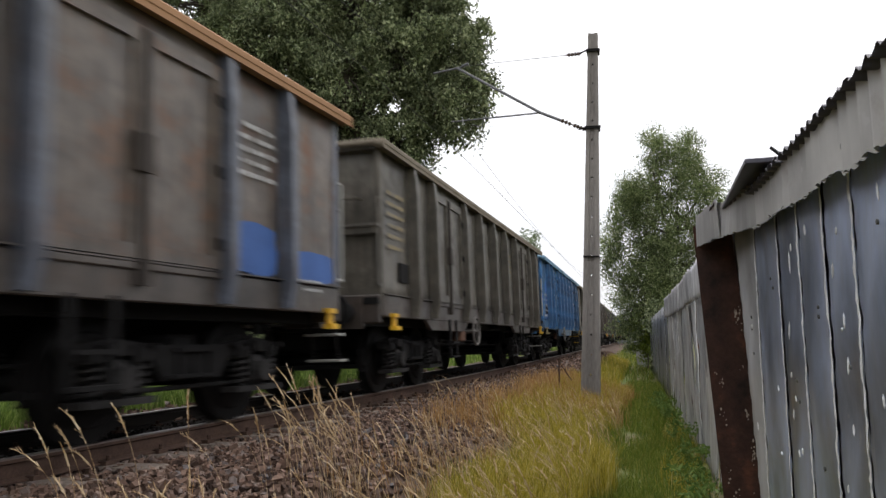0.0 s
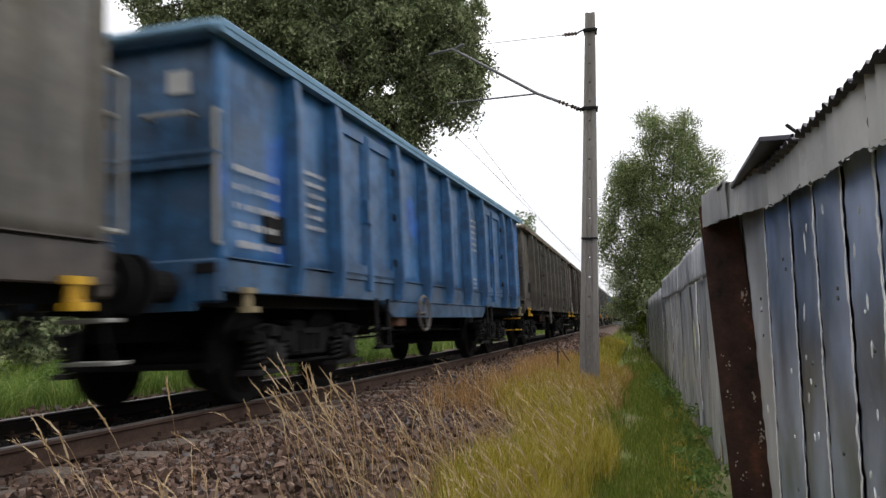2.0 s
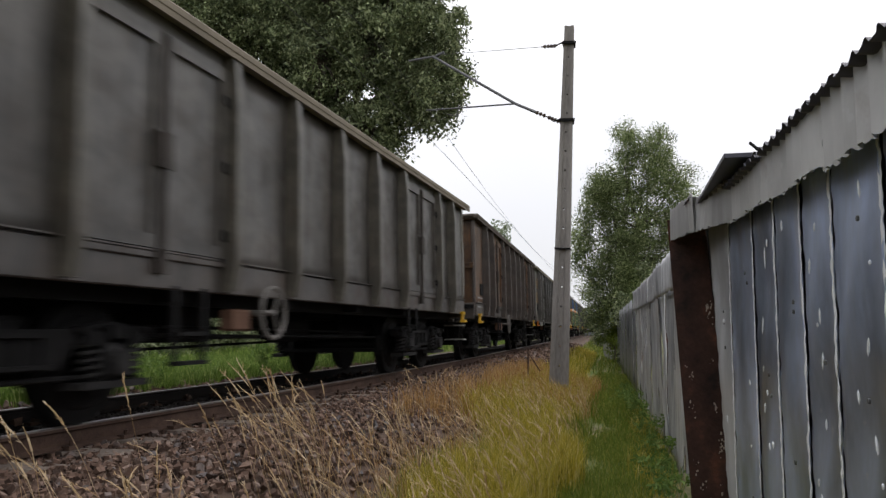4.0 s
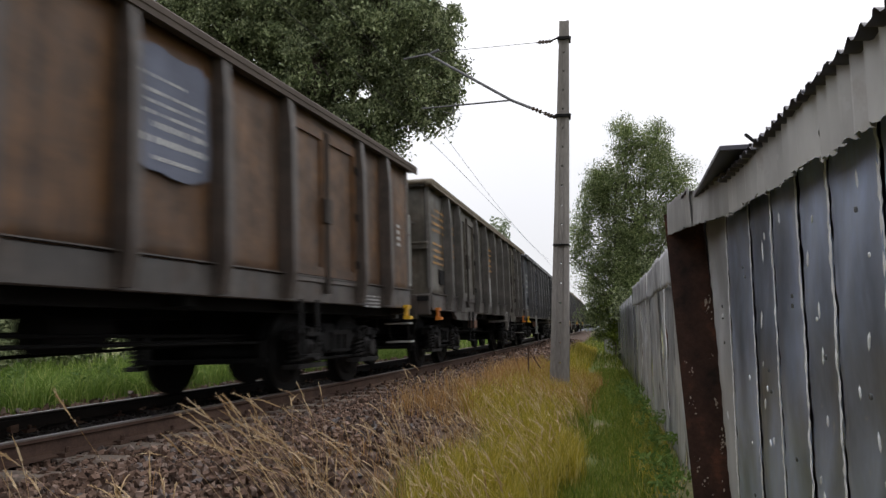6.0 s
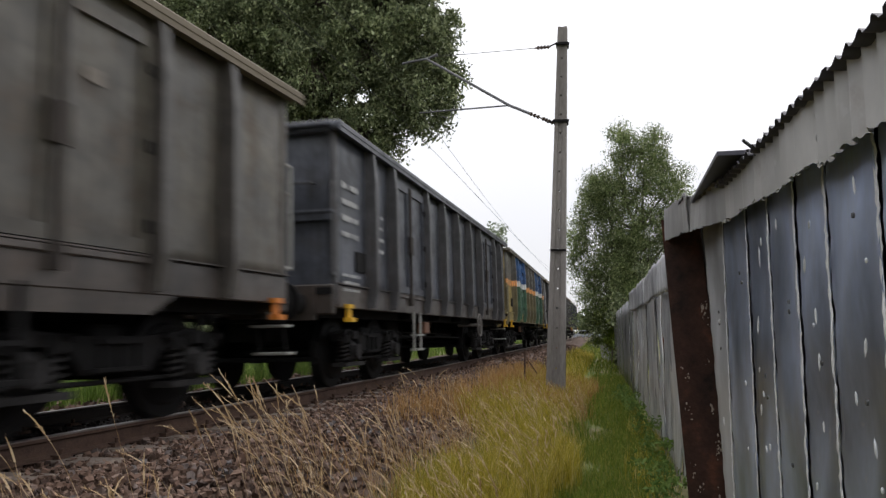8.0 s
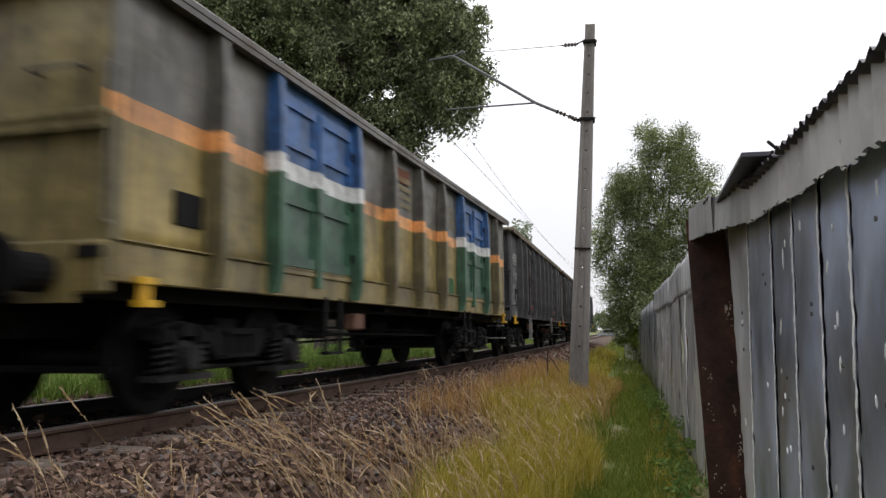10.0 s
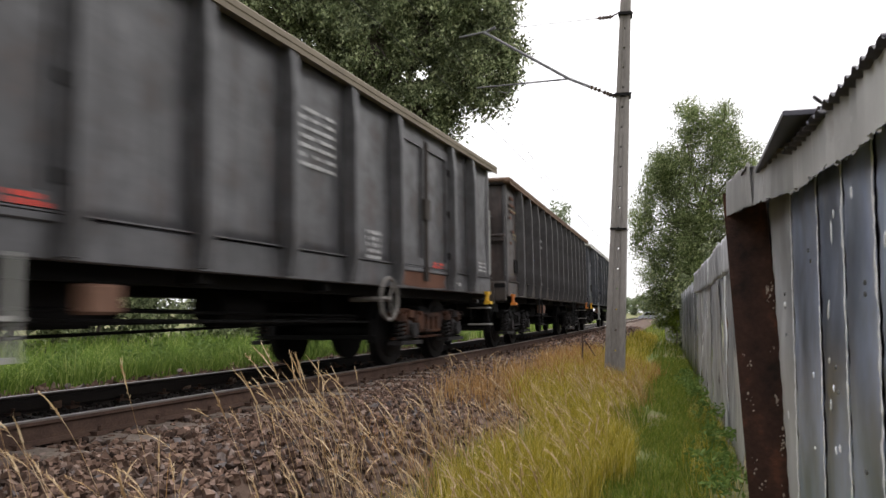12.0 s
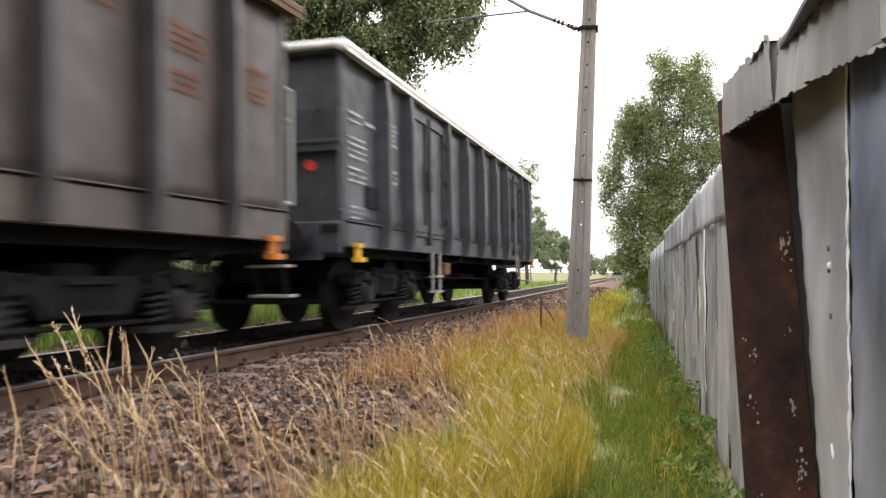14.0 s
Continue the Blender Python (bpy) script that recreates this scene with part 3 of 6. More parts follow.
def make_shed():
    shed = tagged(new("metal_shed"), "shed walled with weathered blue-grey zinc sheets, curled at the seams", "shed")
    seams = [5.05, 4.34, 3.78, 3.38, 3.0, 2.66, 2.25, 1.85, 1.45, 1.0, 0.5, 0.0, -0.6, -1.2, -1.8, -2.4, -3.0]
    for k in range(len(seams) - 1):
        y1, y0 = seams[k], seams[k + 1]
        light = k == 0
        me = sheet_mesh("wall_sheet", ZINC_LIGHT if light else ZINC_BLUE, y1 - y0 - 0.024, 2.1 if k < 2 else 1.98, curl=0.007, dent=0.016, jag=0.0035, rows=90, cols=18, seed=k + 1, cut=0.55 if light else 0.0, calm=0.12)
        part("wall_sheet", me, None, shed, "pale zinc sheet" if light else "", m=wall_pose(wall_x, y0, 0.0, 0.003 * (k % 2)))
    # rolled seam cover strips with a pale worn lip
    for k, y in enumerate(seams[1:9]):
        me = sheet_mesh("seam_lip", LIP, 0.02, 1.95, curl=0.004, dent=0.001, jag=0.0085, rows=100, cols=3, seed=40 + k)
        part("seam_lip", me, None, shed, "bright bare torn edge", m=wall_pose(wall_x, y - 0.008, 0.02, 0.007))
    bm = bmesh.new()
    rng = random.Random(5)
    for y in seams[1:8]:
        for k in range(3):
            z = rng.uniform(0.6, 1.7)
            bm_cyl(bm, 0.008, 0.006, (wall_x(y + 0.1) - 0.02, y + rng.uniform(0.06, 0.16), z), "X", 7)
    part("nail", bm, GREY_STEEL, shed)["kind"] = "stuff"
    bm = bmesh.new()
    for k in range(46):
        y, z, r = rng.choice(seams[1:9]) + rng.uniform(0.05, 0.2), rng.uniform(0.4, 1.85), rng.uniform(0.003, 0.011)
        bmesh.ops.create_icosphere(bm, subdivisions=1, radius=1, matrix=Matrix.Translation((wall_x(y) - 0.022, y, z)) @ pose(0, 0, 0, rng.uniform(-25, 25)) @ Matrix.Diagonal((0.004, r, r * rng.uniform(1.2, 6.5), 1)))
    part("bare_scuff", bm, LIP, shed, "bright scuffs and torn nail holes")["kind"] = "stuff"
    bm = bmesh.new()
    bm_poly(bm, [(4.4, 0.0), (4.9, 2.09), (-3.2, 2.0), (-3.2, 0.0)], 0, 0.02)
    for v in bm.verts:
        v.co.x += wall_x(v.co.y) + 0.024
    part("backing_wall", bm, ROOF_DARK, shed)
    # hanging fascia, near stretch
    fas = lambda y: wall_x(y) - 0.065
    y = 3.9
    k = 0
    while y > -3:
        lift = max(0.0, 0.036 - 0.018 * k)
        me = sheet_mesh("fascia_sheet", ZINC_ROOF, 0.72, 0.215 - lift, wave=0.012, pitch=0.092, saw=True, cols=64, rows=6, jag=0.007, dent=0.003, seed=60 + k)
        part("fascia_sheet", me, None, shed, m=wall_pose(fas, y - 0.70, 1.835 + lift + rng.uniform(-0.006, 0.006), 0.006 * (k % 2)))
        me = sheet_mesh("roof_sheet", ROOF_DARK, 0.72, 1.6, wave=0.012, pitch=0.085, rows=3, dent=0.002, seed=80 + k)
        m = wall_pose(fas, y - 0.70, 2.04) @ pose(-0.02, 0, 0, 0, 94, 0)
        part("roof_sheet", me, None, shed, "dark corrugated roof sheet", m=m @ pose(0, 0, -0.02))
        y -= 0.70
        k += 1
    # hanging fascia, far stretch, which juts out and sits a little higher
    jut = lambda q: 0.605 - 0.11 * (q - 3.9) + 0.02 * math.sin(q)
    for k, (a, b) in enumerate(((3.88, 4.8), (4.66, 5.42))):
        me = sheet_mesh("fascia_sheet", ZINC_ROOF, b - a, 0.195 + 0.01 * k, wave=0.011, pitch=0.1, saw=True, cols=72, rows=6, jag=0.007, dent=0.012, seed=90 + k)
        part("fascia_sheet", me, None, shed, m=wall_pose(jut, a, 1.885 + 0.055 * k, 0.008 * k) @ pose(0, 0, 0, 3.2 - 1.5 * k, 0, 0))
        me = sheet_mesh("roof_sheet", ROOF_DARK, b - max(a, 3.88) + 0.02, 1.4, wave=0.006, pitch=0.12, rows=3, seed=95 + k)
        part("roof_sheet", me, None, shed, "dark corrugated roof sheet", m=wall_pose(jut, max(a, 3.88), 2.075 + 0.05 * k) @ pose(-0.03, 0, 0, 3, 90.5, 0))
    bm = bmesh.new()
    bm_poly(bm, [(3.86, 1.96), (3.86, 2.06), (5.44, 2.13), (5.44, 1.98)], 0, 0.015)
    for v in bm.verts:
        v.co.x += jut(v.co.y) + 0.04
    part("fascia_board", bm, ROOF_DARK, shed)
    part("soffit", bm_box((0.7, 2.0, 0.02), 0.002, (0.86, 4.42, 2.09)), ROOF_DARK, shed)
    bm = bm_box((1.7, 0.02, 2.1), 0.002, (1.36, 5.47, 1.05))
    part("end_wall", bm, ZINC_DARK, shed)
    bm = bm_box((0.02, 9.0, 2.1), 0.002, (2.2, 1.0, 1.05))
    part("back_wall", bm, ZINC_DARK, shed)
    # rusted steel post that leans on the corner
    bm = bmesh.new()
    w = 0.235
    ring = [(0, 0), (w, 0), (w, 0.10), (w - 0.012, 0.10), (w - 0.012, 0.012), (0.012, 0.012), (0.012, 0.10), (0, 0.10)]
    lo, hi = [[bm.verts.new((x * (1.14 if z == 0 else 0.98), y, z)) for x, y in ring] for z in (0.0, 2.2)]
    bm.faces.new(lo[::-1]), bm.faces.new(hi)
    for i in range(8):
        bm.faces.new((lo[i], lo[(i + 1) % 8], hi[(i + 1) % 8], hi[i]))
    bmesh.ops.recalc_face_normals(bm, faces=bm.faces[:])
    post = part("corner_post", bm, RUST_PLATE, shed, "dark rusted steel channel with flaking paint", m=pose(0.515, 5.36, -0.1, 0, -3.4, -10))
    bm = bmesh.new()
    spots = ((0.20, 0.72), (0.21, 0.78), (0.21, 1.62), (0.06, 0.98), (0.19, 1.0), (0.05, 0.62), (0.205, 1.56), (0.08, 0.5), (0.18, 0.45), (0.06, 1.2), (0.2, 1.25))
    for k in range(80):
        cx, cz = rng.choice(spots)
        x, z = min(0.228, max(0.006, rng.gauss(cx, 0.012))), rng.gauss(cz, 0.03)
        r = rng.uniform(0.0015, 0.007)
        bmesh.ops.create_icosphere(bm, subdivisions=1, radius=1, matrix=Matrix.Translation((x, -0.007, z)) @ Matrix.Diagonal((r, 0.002, r * rng.uniform(0.8, 2.2), 1)))
    part("paint_flake", bm, FLAKE, post)["kind"] = "stuff"
    return shed


def make_fence():
    fence = tagged(new("sheet_metal_fence"), "old leaning fence of pale corrugated metal sheets", "fence")
    rng = random.Random(11)
    y, k = 5.5, 0
    while y < 16.6:
        w = rng.uniform(0.62, 0.86)
        me = sheet_mesh("fence_sheet", ZINC_LIGHT if k % 3 else ZINC_ROOF, w + 0.04, 1.80, wave=0.008, pitch=0.12, curl=0.008, dent=0.014, jag=0.008, rows=26, seed=110 + k)
        part("fence_sheet", me, None, fence, m=wall_pose(fence_x, y, 0.0, 0.02 * (k % 2)) @ pose(0, 0, 0, rng.uniform(-1, 1), rng.uniform(-1.2, 0.6), rng.uniform(-1, 1)))
        y += w
        k += 1
    y, k = 5.5, 0
    while y < 16.6:
        w = 1.25
        me = sheet_mesh("top_strip", ZINC_LIGHT, min(w, 16.8 - y) + 0.03, 0.37, wave=0.009, pitch=0.1, dent=0.02, jag=0.014, rows=8, seed=140 + k)
        part("top_strip", me, None, fence, m=wall_pose(fence_x, y, 1.76 + rng.uniform(-0.015, 0.015), 0.05 + 0.008 * (k % 2)))
        y += w
        k += 1
    for q in range(6):
        part("post", bm_box((0.07, 0.07, 1.95), 0.008, (fence_x(6.0 + 2.1 * q) + 0.07, 6.0 + 2.1 * q, 0.96)), RUST_PLATE, fence)
    far = tagged(new("metal_fence"), "plain dark grey sheet metal fence further along", "fence")
    y, k = 16.85, 0
    while y < 33:
        me = sheet_mesh("fence_sheet", ZINC_DARK, 1.27, 2.05, wave=0.004, pitch=0.2, dent=0.008, rows=6, seed=170 + k)
        part("fence_sheet", me, None, far, m=wall_pose(fence_x, y, 0.0, 0.015 * (k % 2)))
        y += 1.25
        k += 1
    for q in range(6):
        part("post", bm_box((0.06, 0.06, 2.0), 0.008, (fence_x(17.2 + 3 * q) + 0.06, 17.2 + 3 * q, 1.0)), DARK_STEEL, far)


make_shed()
make_fence()
bm = bmesh.new()
bm_tube(bm, (0.70, 3.22, 1.98), (0.60, 3.34, 2.12), 0.007, 6)
tagged(part("iron_rod", bm, DARK_STEEL), "short bent iron rod sticking up from the shed roof", "rod")


# ---- catenary pole ----
def make_pole():
    pole = tagged(new("catenary_pole"), "tall tapered grey concrete catenary pole, slightly leaning", "pole")
    base, top = Vector((-1.095, 14.48, -0.2)), Vector((-0.795, 14.48, 7.08))
    H = (top - base).length
    pole.matrix_basis = pose(*base, 0, math.degrees(math.atan2(0.30, 7.28)), 0)
    bm = bmesh.new()

    def half(z):
        return 0.175 - 0.088 * z / H

    def slab(z0, z1, l0, r0, depth):
        vs = []
        for z in (z0, z1):
            h = half(z)
            for x, y in ((l0 * h, -depth), (r0 * h, -depth), (r0 * h, depth), (l0 * h, depth)):
                vs.append(bm.verts.new((x, y * h / 0.175, z)))
        for q in ((0, 1, 2, 3), (7, 6, 5, 4), (0, 4, 5, 1), (1, 5, 6, 2), (2, 6, 7, 3), (3, 7, 4, 0)):
            bm.faces.new([vs[i] for i in q])

    slab(0, H, -1.0, -0.42, 0.15)
    slab(0, H, 0.42, 1.0, 0.15)
    z = 0.0
    holes = [0.9 + 0.36 * i for i in range(17)]
    for i, hz in enumerate(holes + [H]):
        slab(z, hz, -0.42, 0.42, 0.11)
        if hz < H:
            s = 0.032
            slab(hz, hz + s, -0.42, -0.13, 0.11)
            slab(hz, hz + s, 0.13, 0.42, 0.11)
            z = hz + s
    bmesh.ops.recalc_face_normals(bm, faces=bm.faces[:])
    part("shaft", bm, CONCRETE, pole)
    bm = bmesh.new()
    for z, h in ((3.05, 0.03),):
        bm_add(bm, (2 * half(z) + 0.012, 0.30, h), (0, 0, z))
    part("steel_band", bm, DARK_STEEL, pole)
    for z in (5.46, 6.94):
        bm = bmesh.new()
        bm_add(bm, (2 * half(z) + 0.05, 0.27, 0.05), (0, 0, z))
        bm_tube(bm, (-half(z) - 0.02, -0.12, z), (-half(z) - 0.14, 0.0, z), 0.015)
        bm_tube(bm, (half(z) + 0.01, 0, z - 0.06), (half(z) + 0.03, 0, z + 0.06), 0.015)
        part("clamp", bm, DARK_STEEL, pole)
    return pole


def make_cantilever():
    arm = tagged(new("catenary_bracket"), "steel tube bracket with insulators that carries the overhead wires", "bracket")
    root, elbow, tip = Vector((-0.99, 14.5, 5.25)), Vector((-1.90, 14.98, 5.80)), Vector((-3.72, 15.55, 7.10))
    d = (elbow - root).normalized()
    bm = bmesh.new()
    bm_tube(bm, root + d * 0.62, elbow, 0.028)
    bm_tube(bm, elbow, tip, 0.028)
    part("strut", bm, TUBE, arm)

    def insulator(a, b, n=5):
        bm = bmesh.new()
        a, b = Vector(a), Vector(b)
        bm_tube(bm, a, b, 0.014)
        ax = (b - a).normalized()
        for i in range(n):
            c = a + (b - a) * (0.2 + 0.6 * i / (n - 1))
            bm_tube(bm, c - ax * 0.018, c + ax * 0.018, 0.042, 10, 0.026)
        part("insulator", bm, INSULATOR, arm)

    insulator(root, root + d * 0.36, 4)
    insulator(root + d * 0.36, root + d * 0.66, 3)
    bm = bmesh.new()
    ptop = Vector((-0.90, 14.48, 6.73))
    e = (tip + Vector((0.2, 0, 0.03)) - ptop)
    bm_tube(bm, ptop + e * 0.16, tip + Vector((0, 0, 0.03)), 0.006, 5)
    part("tie_wire", bm, WIRE, arm)
    insulator(ptop + e * 0.05, ptop + e * 0.17, 4)
    bm = bmesh.new()
    bm_tube(bm, tip, tip + Vector((-0.55, 0.1, -0.02)), 0.025)
    bm_tube(bm, tip + Vector((0.05, 0, 0)), tip + Vector((0.25, -0.05, 0.06)), 0.03)
    part("head_fitting", bm, TUBE, arm)
    bm = bmesh.new()
    reg = Vector((-3.85, 15.5, 5.93))
    bm_tube(bm, elbow, reg, 0.017)
    bm_tube(bm, Vector((-3.12, 15.35, 5.92)), Vector((-3.16, 15.36, 5.72)), 0.012, 6)
    bm_tube(bm, Vector((-3.16, 15.36, 5.72)), Vector((-3.38, 15.4, 5.80)), 0.008, 6)
    part("registration_arm", bm, TUBE, arm)
    return tip, reg


def make_wires(tip, reg):
    for name, label, z0, sag, off, r in (("messenger_wire", "thin overhead catenary wire", 7.05, 0.9, -0.15, 0.0055), ("contact_wire", "thin overhead contact wire above the track", 5.85, 0.0, 0.1, 0.006)):
        bm = bmesh.new()
        pts = []
        for i in range(-14, 60):
            s = (15.5 - YA) + i * 2.0
            x, y, h = on_track(s)
            q = ((s + 2.1) % 60) / 60
            pts.append((x + off, y, z0 - sag * 4 * q * (1 - q)))
        for a, b in zip(pts, pts[1:]):
            bm_tube(bm, a, b, r, 5)
        tagged(part(name, bm, WIRE), label, "wire", kind="structure")


make_pole()
make_wires(*make_cantilever())


# ---- the goods train ----
SPACING, HALF = 14.5, 6.75
BODY = HALF - 0.15
BOUNDS = [-BODY, -5.45, -4.47, -2.5, -1.25, 0.0, 1.25, 2.5, 4.47, 5.45, BODY]
Z_SILL, Z_TOP = 1.0, 3.215
SHARED = {}
SILL_GRIME = None


def shared(key, make):
    if key not in SHARED:
        SHARED[key] = make()
    return SHARED[key]


def bogie_meshes():
    def frame_side():
        bm = bmesh.new()
        out = [(-1.30, 0.60), (-1.30, 0.70), (-0.95, 0.76), (-0.45, 0.70), (0.45, 0.70), (0.95, 0.76), (1.30, 0.70), (1.30, 0.60), (0.95, 0.655), (0.52, 0.60), (0.36, 0.42), (-0.36, 0.42), (-0.52, 0.60), (-0.95, 0.655)]
        bm_poly(bm, out, 0.94, 1.06)
        for ay in (-0.9, 0.9):
            for dy in (-0.24, 0.24):
                bm_cyl(bm, 0.095, 0.09, (1.04, ay + dy, 0.635), "Z", 14)
            for dy in (-0.155, 0.155):
                bm_add(bm, (0.16, 0.035, 0.30), (1.05, ay + dy, 0.56))
            bm_add(bm, (0.10, 0.16, 0.10), (1.09, ay, 0.68))
            bm_cyl(bm, 0.03, 0.07, (1.10, ay - 0.36, 0.69), "X", 8)
            bm_cyl(bm, 0.03, 0.07, (1.10, ay + 0.36, 0.69), "X", 8)
        bm_add(bm, (0.05, 0.5, 0.035), (1.075, 0, 0.66))
        bm_add(bm, (0.05, 0.62, 0.03), (1.075, 0, 0.45))
        for y in (-0.2, 0.0, 0.2):
            bm_add(bm, (0.03, 0.03, 0.2), (1.07, y, 0.55))
        bm_tube(bm, (1.0, -1.25, 0.36), (1.0, 1.25, 0.36), 0.02, 6)
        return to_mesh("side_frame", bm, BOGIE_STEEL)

    def box():
        bm = bm_box((0.20, 0.26, 0.28), 0.06, (1.04, 0, 0.46))
        bm_cyl(bm, 0.10, 0.06, (1.16, 0, 0.46), "X", 14)
        bm_add(bm, (0.2, 0.72, 0.05), (1.04, 0, 0.30))
        return to_mesh("axle_box", bm, BOX_DUST)

    def spring():
        bm = bmesh.new()
        rings = []
        turns, steps = 5, 10
        for i in range(turns * steps + 1):
            a = 2 * math.pi * i / steps
            c = Vector((1.05 + 0.068 * math.cos(a), 0.068 * math.sin(a), 0.325 + 0.27 * i / (turns * steps)))
            out = Vector((math.cos(a), math.sin(a), 0))
            rings.append([bm.verts.new(c + 0.016 * (out * math.cos(q) + Vector((0, 0, 1)) * math.sin(q))) for q in (0.8, 2.4, 3.9, 5.5)])
        for p, q in zip(rings, rings[1:]):
            for i in range(4):
                bm.faces.new((p[i], p[(i + 1) % 4], q[(i + 1) % 4], q[i]))
        return to_mesh("spring", bm, BOX_DUST)

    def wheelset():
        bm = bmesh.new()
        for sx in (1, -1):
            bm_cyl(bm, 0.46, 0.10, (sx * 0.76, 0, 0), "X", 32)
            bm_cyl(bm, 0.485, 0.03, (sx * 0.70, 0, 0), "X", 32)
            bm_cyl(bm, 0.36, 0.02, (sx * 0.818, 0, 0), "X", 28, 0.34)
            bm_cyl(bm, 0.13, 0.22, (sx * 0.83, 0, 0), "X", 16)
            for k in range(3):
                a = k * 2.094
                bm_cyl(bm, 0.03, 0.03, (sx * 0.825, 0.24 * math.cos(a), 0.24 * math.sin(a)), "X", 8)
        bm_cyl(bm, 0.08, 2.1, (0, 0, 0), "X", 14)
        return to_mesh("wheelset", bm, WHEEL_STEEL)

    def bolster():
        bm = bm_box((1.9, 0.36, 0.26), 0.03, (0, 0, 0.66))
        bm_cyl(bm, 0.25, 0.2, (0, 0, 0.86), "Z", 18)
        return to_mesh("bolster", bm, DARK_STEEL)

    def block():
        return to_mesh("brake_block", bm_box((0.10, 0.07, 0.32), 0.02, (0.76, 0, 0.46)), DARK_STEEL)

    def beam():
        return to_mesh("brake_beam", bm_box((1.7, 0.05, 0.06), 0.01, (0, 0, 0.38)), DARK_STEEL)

    return {k: shared(k, f) for k, f in (("side_frame", frame_side), ("axle_box", box), ("spring", spring), ("wheelset", wheelset), ("bolster", bolster), ("brake_block", block), ("brake_beam", beam))}


WHEELS = []
MIRROR = Matrix.Diagonal((-1, 1, 1, 1))
TURN_HALF = pose(0, 0, 0, 0, 0, 180)


def add_bogie(wagon, y):
    ms = bogie_meshes()
    bogie = part("bogie", ms["bolster"], None, wagon, "dusty steel two-axle bogie, coloured dark for the shade beneath the wagon", m=pose(0, y, 0))
    for ay in (-1.42, -0.38, 0.38, 1.42):
        part("brake_block", ms["brake_block"], None, bogie, m=pose(0, ay, 0))
        part("brake_beam", ms["brake_beam"], None, bogie, m=pose(0, ay, 0))
    for turn in (Matrix.Identity(4), TURN_HALF):
        part("side_frame", ms["side_frame"], None, bogie, m=turn)
        for ay in (-0.9, 0.9):
            part("axle_box", ms["axle_box"], None, bogie, m=turn @ pose(0, ay, 0))
            for dy in (-0.24, 0.24):
                part("spring", ms["spring"], None, bogie, m=turn @ pose(0, ay + dy, 0))
    for ay in (-0.9, 0.9):
        w = part("wheelset", ms["wheelset"], None, bogie, "steel wheels on their axle", m=pose(0, ay, 0.46))
        WHEELS.append((w, ay))


def side_panel_mesh(y0, y1, z0, z1, mat, seed, bulge=0.012):
    """A pressed, slightly dented plate on the side: y along, z up, facing +x."""
    rows, cols = 10, 6
    rng = random.Random(seed)
    v, f = [], []
    for j in range(rows + 1):
        for i in range(cols + 1):
            a, h = i / cols, j / rows
            y, z = y0 + a * (y1 - y0), z0 + h * (z1 - z0)
            x = bulge * noise.noise((y * 1.3, z * 1.3, seed * 3.3)) * 1.6 * (1 if 0 < i < cols else 0.2)
            v.append((x, y, z))
    n = len(v)
    v += [(x - 0.05, y, z) for x, y, z in v]
    w = cols + 1
    for j in range(rows):
        for i in range(cols):
            a = j * w + i
            f.append((a, a + 1, a + w + 1, a + w))
            f.append((n + a, n + a + w, n + a + w + 1, n + a + 1))
    ring = list(range(w)) + [j * w + cols for j in range(1, rows + 1)] + [rows * w + i for i in range(cols - 1, -1, -1)] + [j * w for j in range(rows - 1, 0, -1)]
    for a, b in zip(ring, ring[1:] + ring[:1]):
        f.append((b, a, n + a, n + b))
    me = raw_mesh("side_panel", v, f, mat)
    me.polygons.foreach_set("use_smooth", [True] * len(me.polygons))
    return me


def post_mesh(mat, wide=0.13):
    """A pressed post: U section, tapered at the foot."""
    bm = bmesh.new()
    lv = [(Z_SILL + 0.02, 0.12, wide * 0.95), (Z_SILL + 0.30, 0.165, wide), (Z_TOP - 0.5, 0.155, wide * 0.95), (Z_TOP - 0.10, 0.118, wide * 0.85)]
    rings = []
    for z, d, w in lv:
        rings.append([bm.verts.new(p) for p in ((0.0, -w / 2, z), (d, -w / 2 + 0.012, z), (d, w / 2 - 0.012, z), (0.0, w / 2, z))])
    for a, b in zip(rings, rings[1:]):
        for i in range(4):
            bm.faces.new((a[i], a[(i + 1) % 4], b[(i + 1) % 4], b[i]))
    bm.faces.new(rings[0][::-1])
    bm.faces.new(rings[-1])
    bmesh.ops.recalc_face_normals(bm, faces=bm.faces[:])
    return to_mesh("side_post", bm, mat)


def door_leaf(bm, w, bars):
    """A hinged leaf: raised frame round a sunk plate; y along 0..w, z up from the sill."""
    z0, z1 = Z_SILL + 0.30, Z_TOP - 0.22
    bm_add(bm, (0.03, w, z1 - z0), (0.005, w / 2, (z0 + z1) / 2))
    for c, s in (((0.03, 0.05, (z0 + z1) / 2), (0.05, 0.10, z1 - z0)), ((0.03, w - 0.05, (z0 + z1) / 2), (0.05, 0.10, z1 - z0)), ((0.03, w / 2, z1 - 0.06), (0.05, w - 0.2, 0.12)), ((0.03, w / 2, z0 + 0.05), (0.05, w - 0.2, 0.10))):
        bm_add(bm, s, c)
    for z in bars:
        bm_add(bm, (0.05, w - 0.2, 0.09), (0.03, w / 2, z))


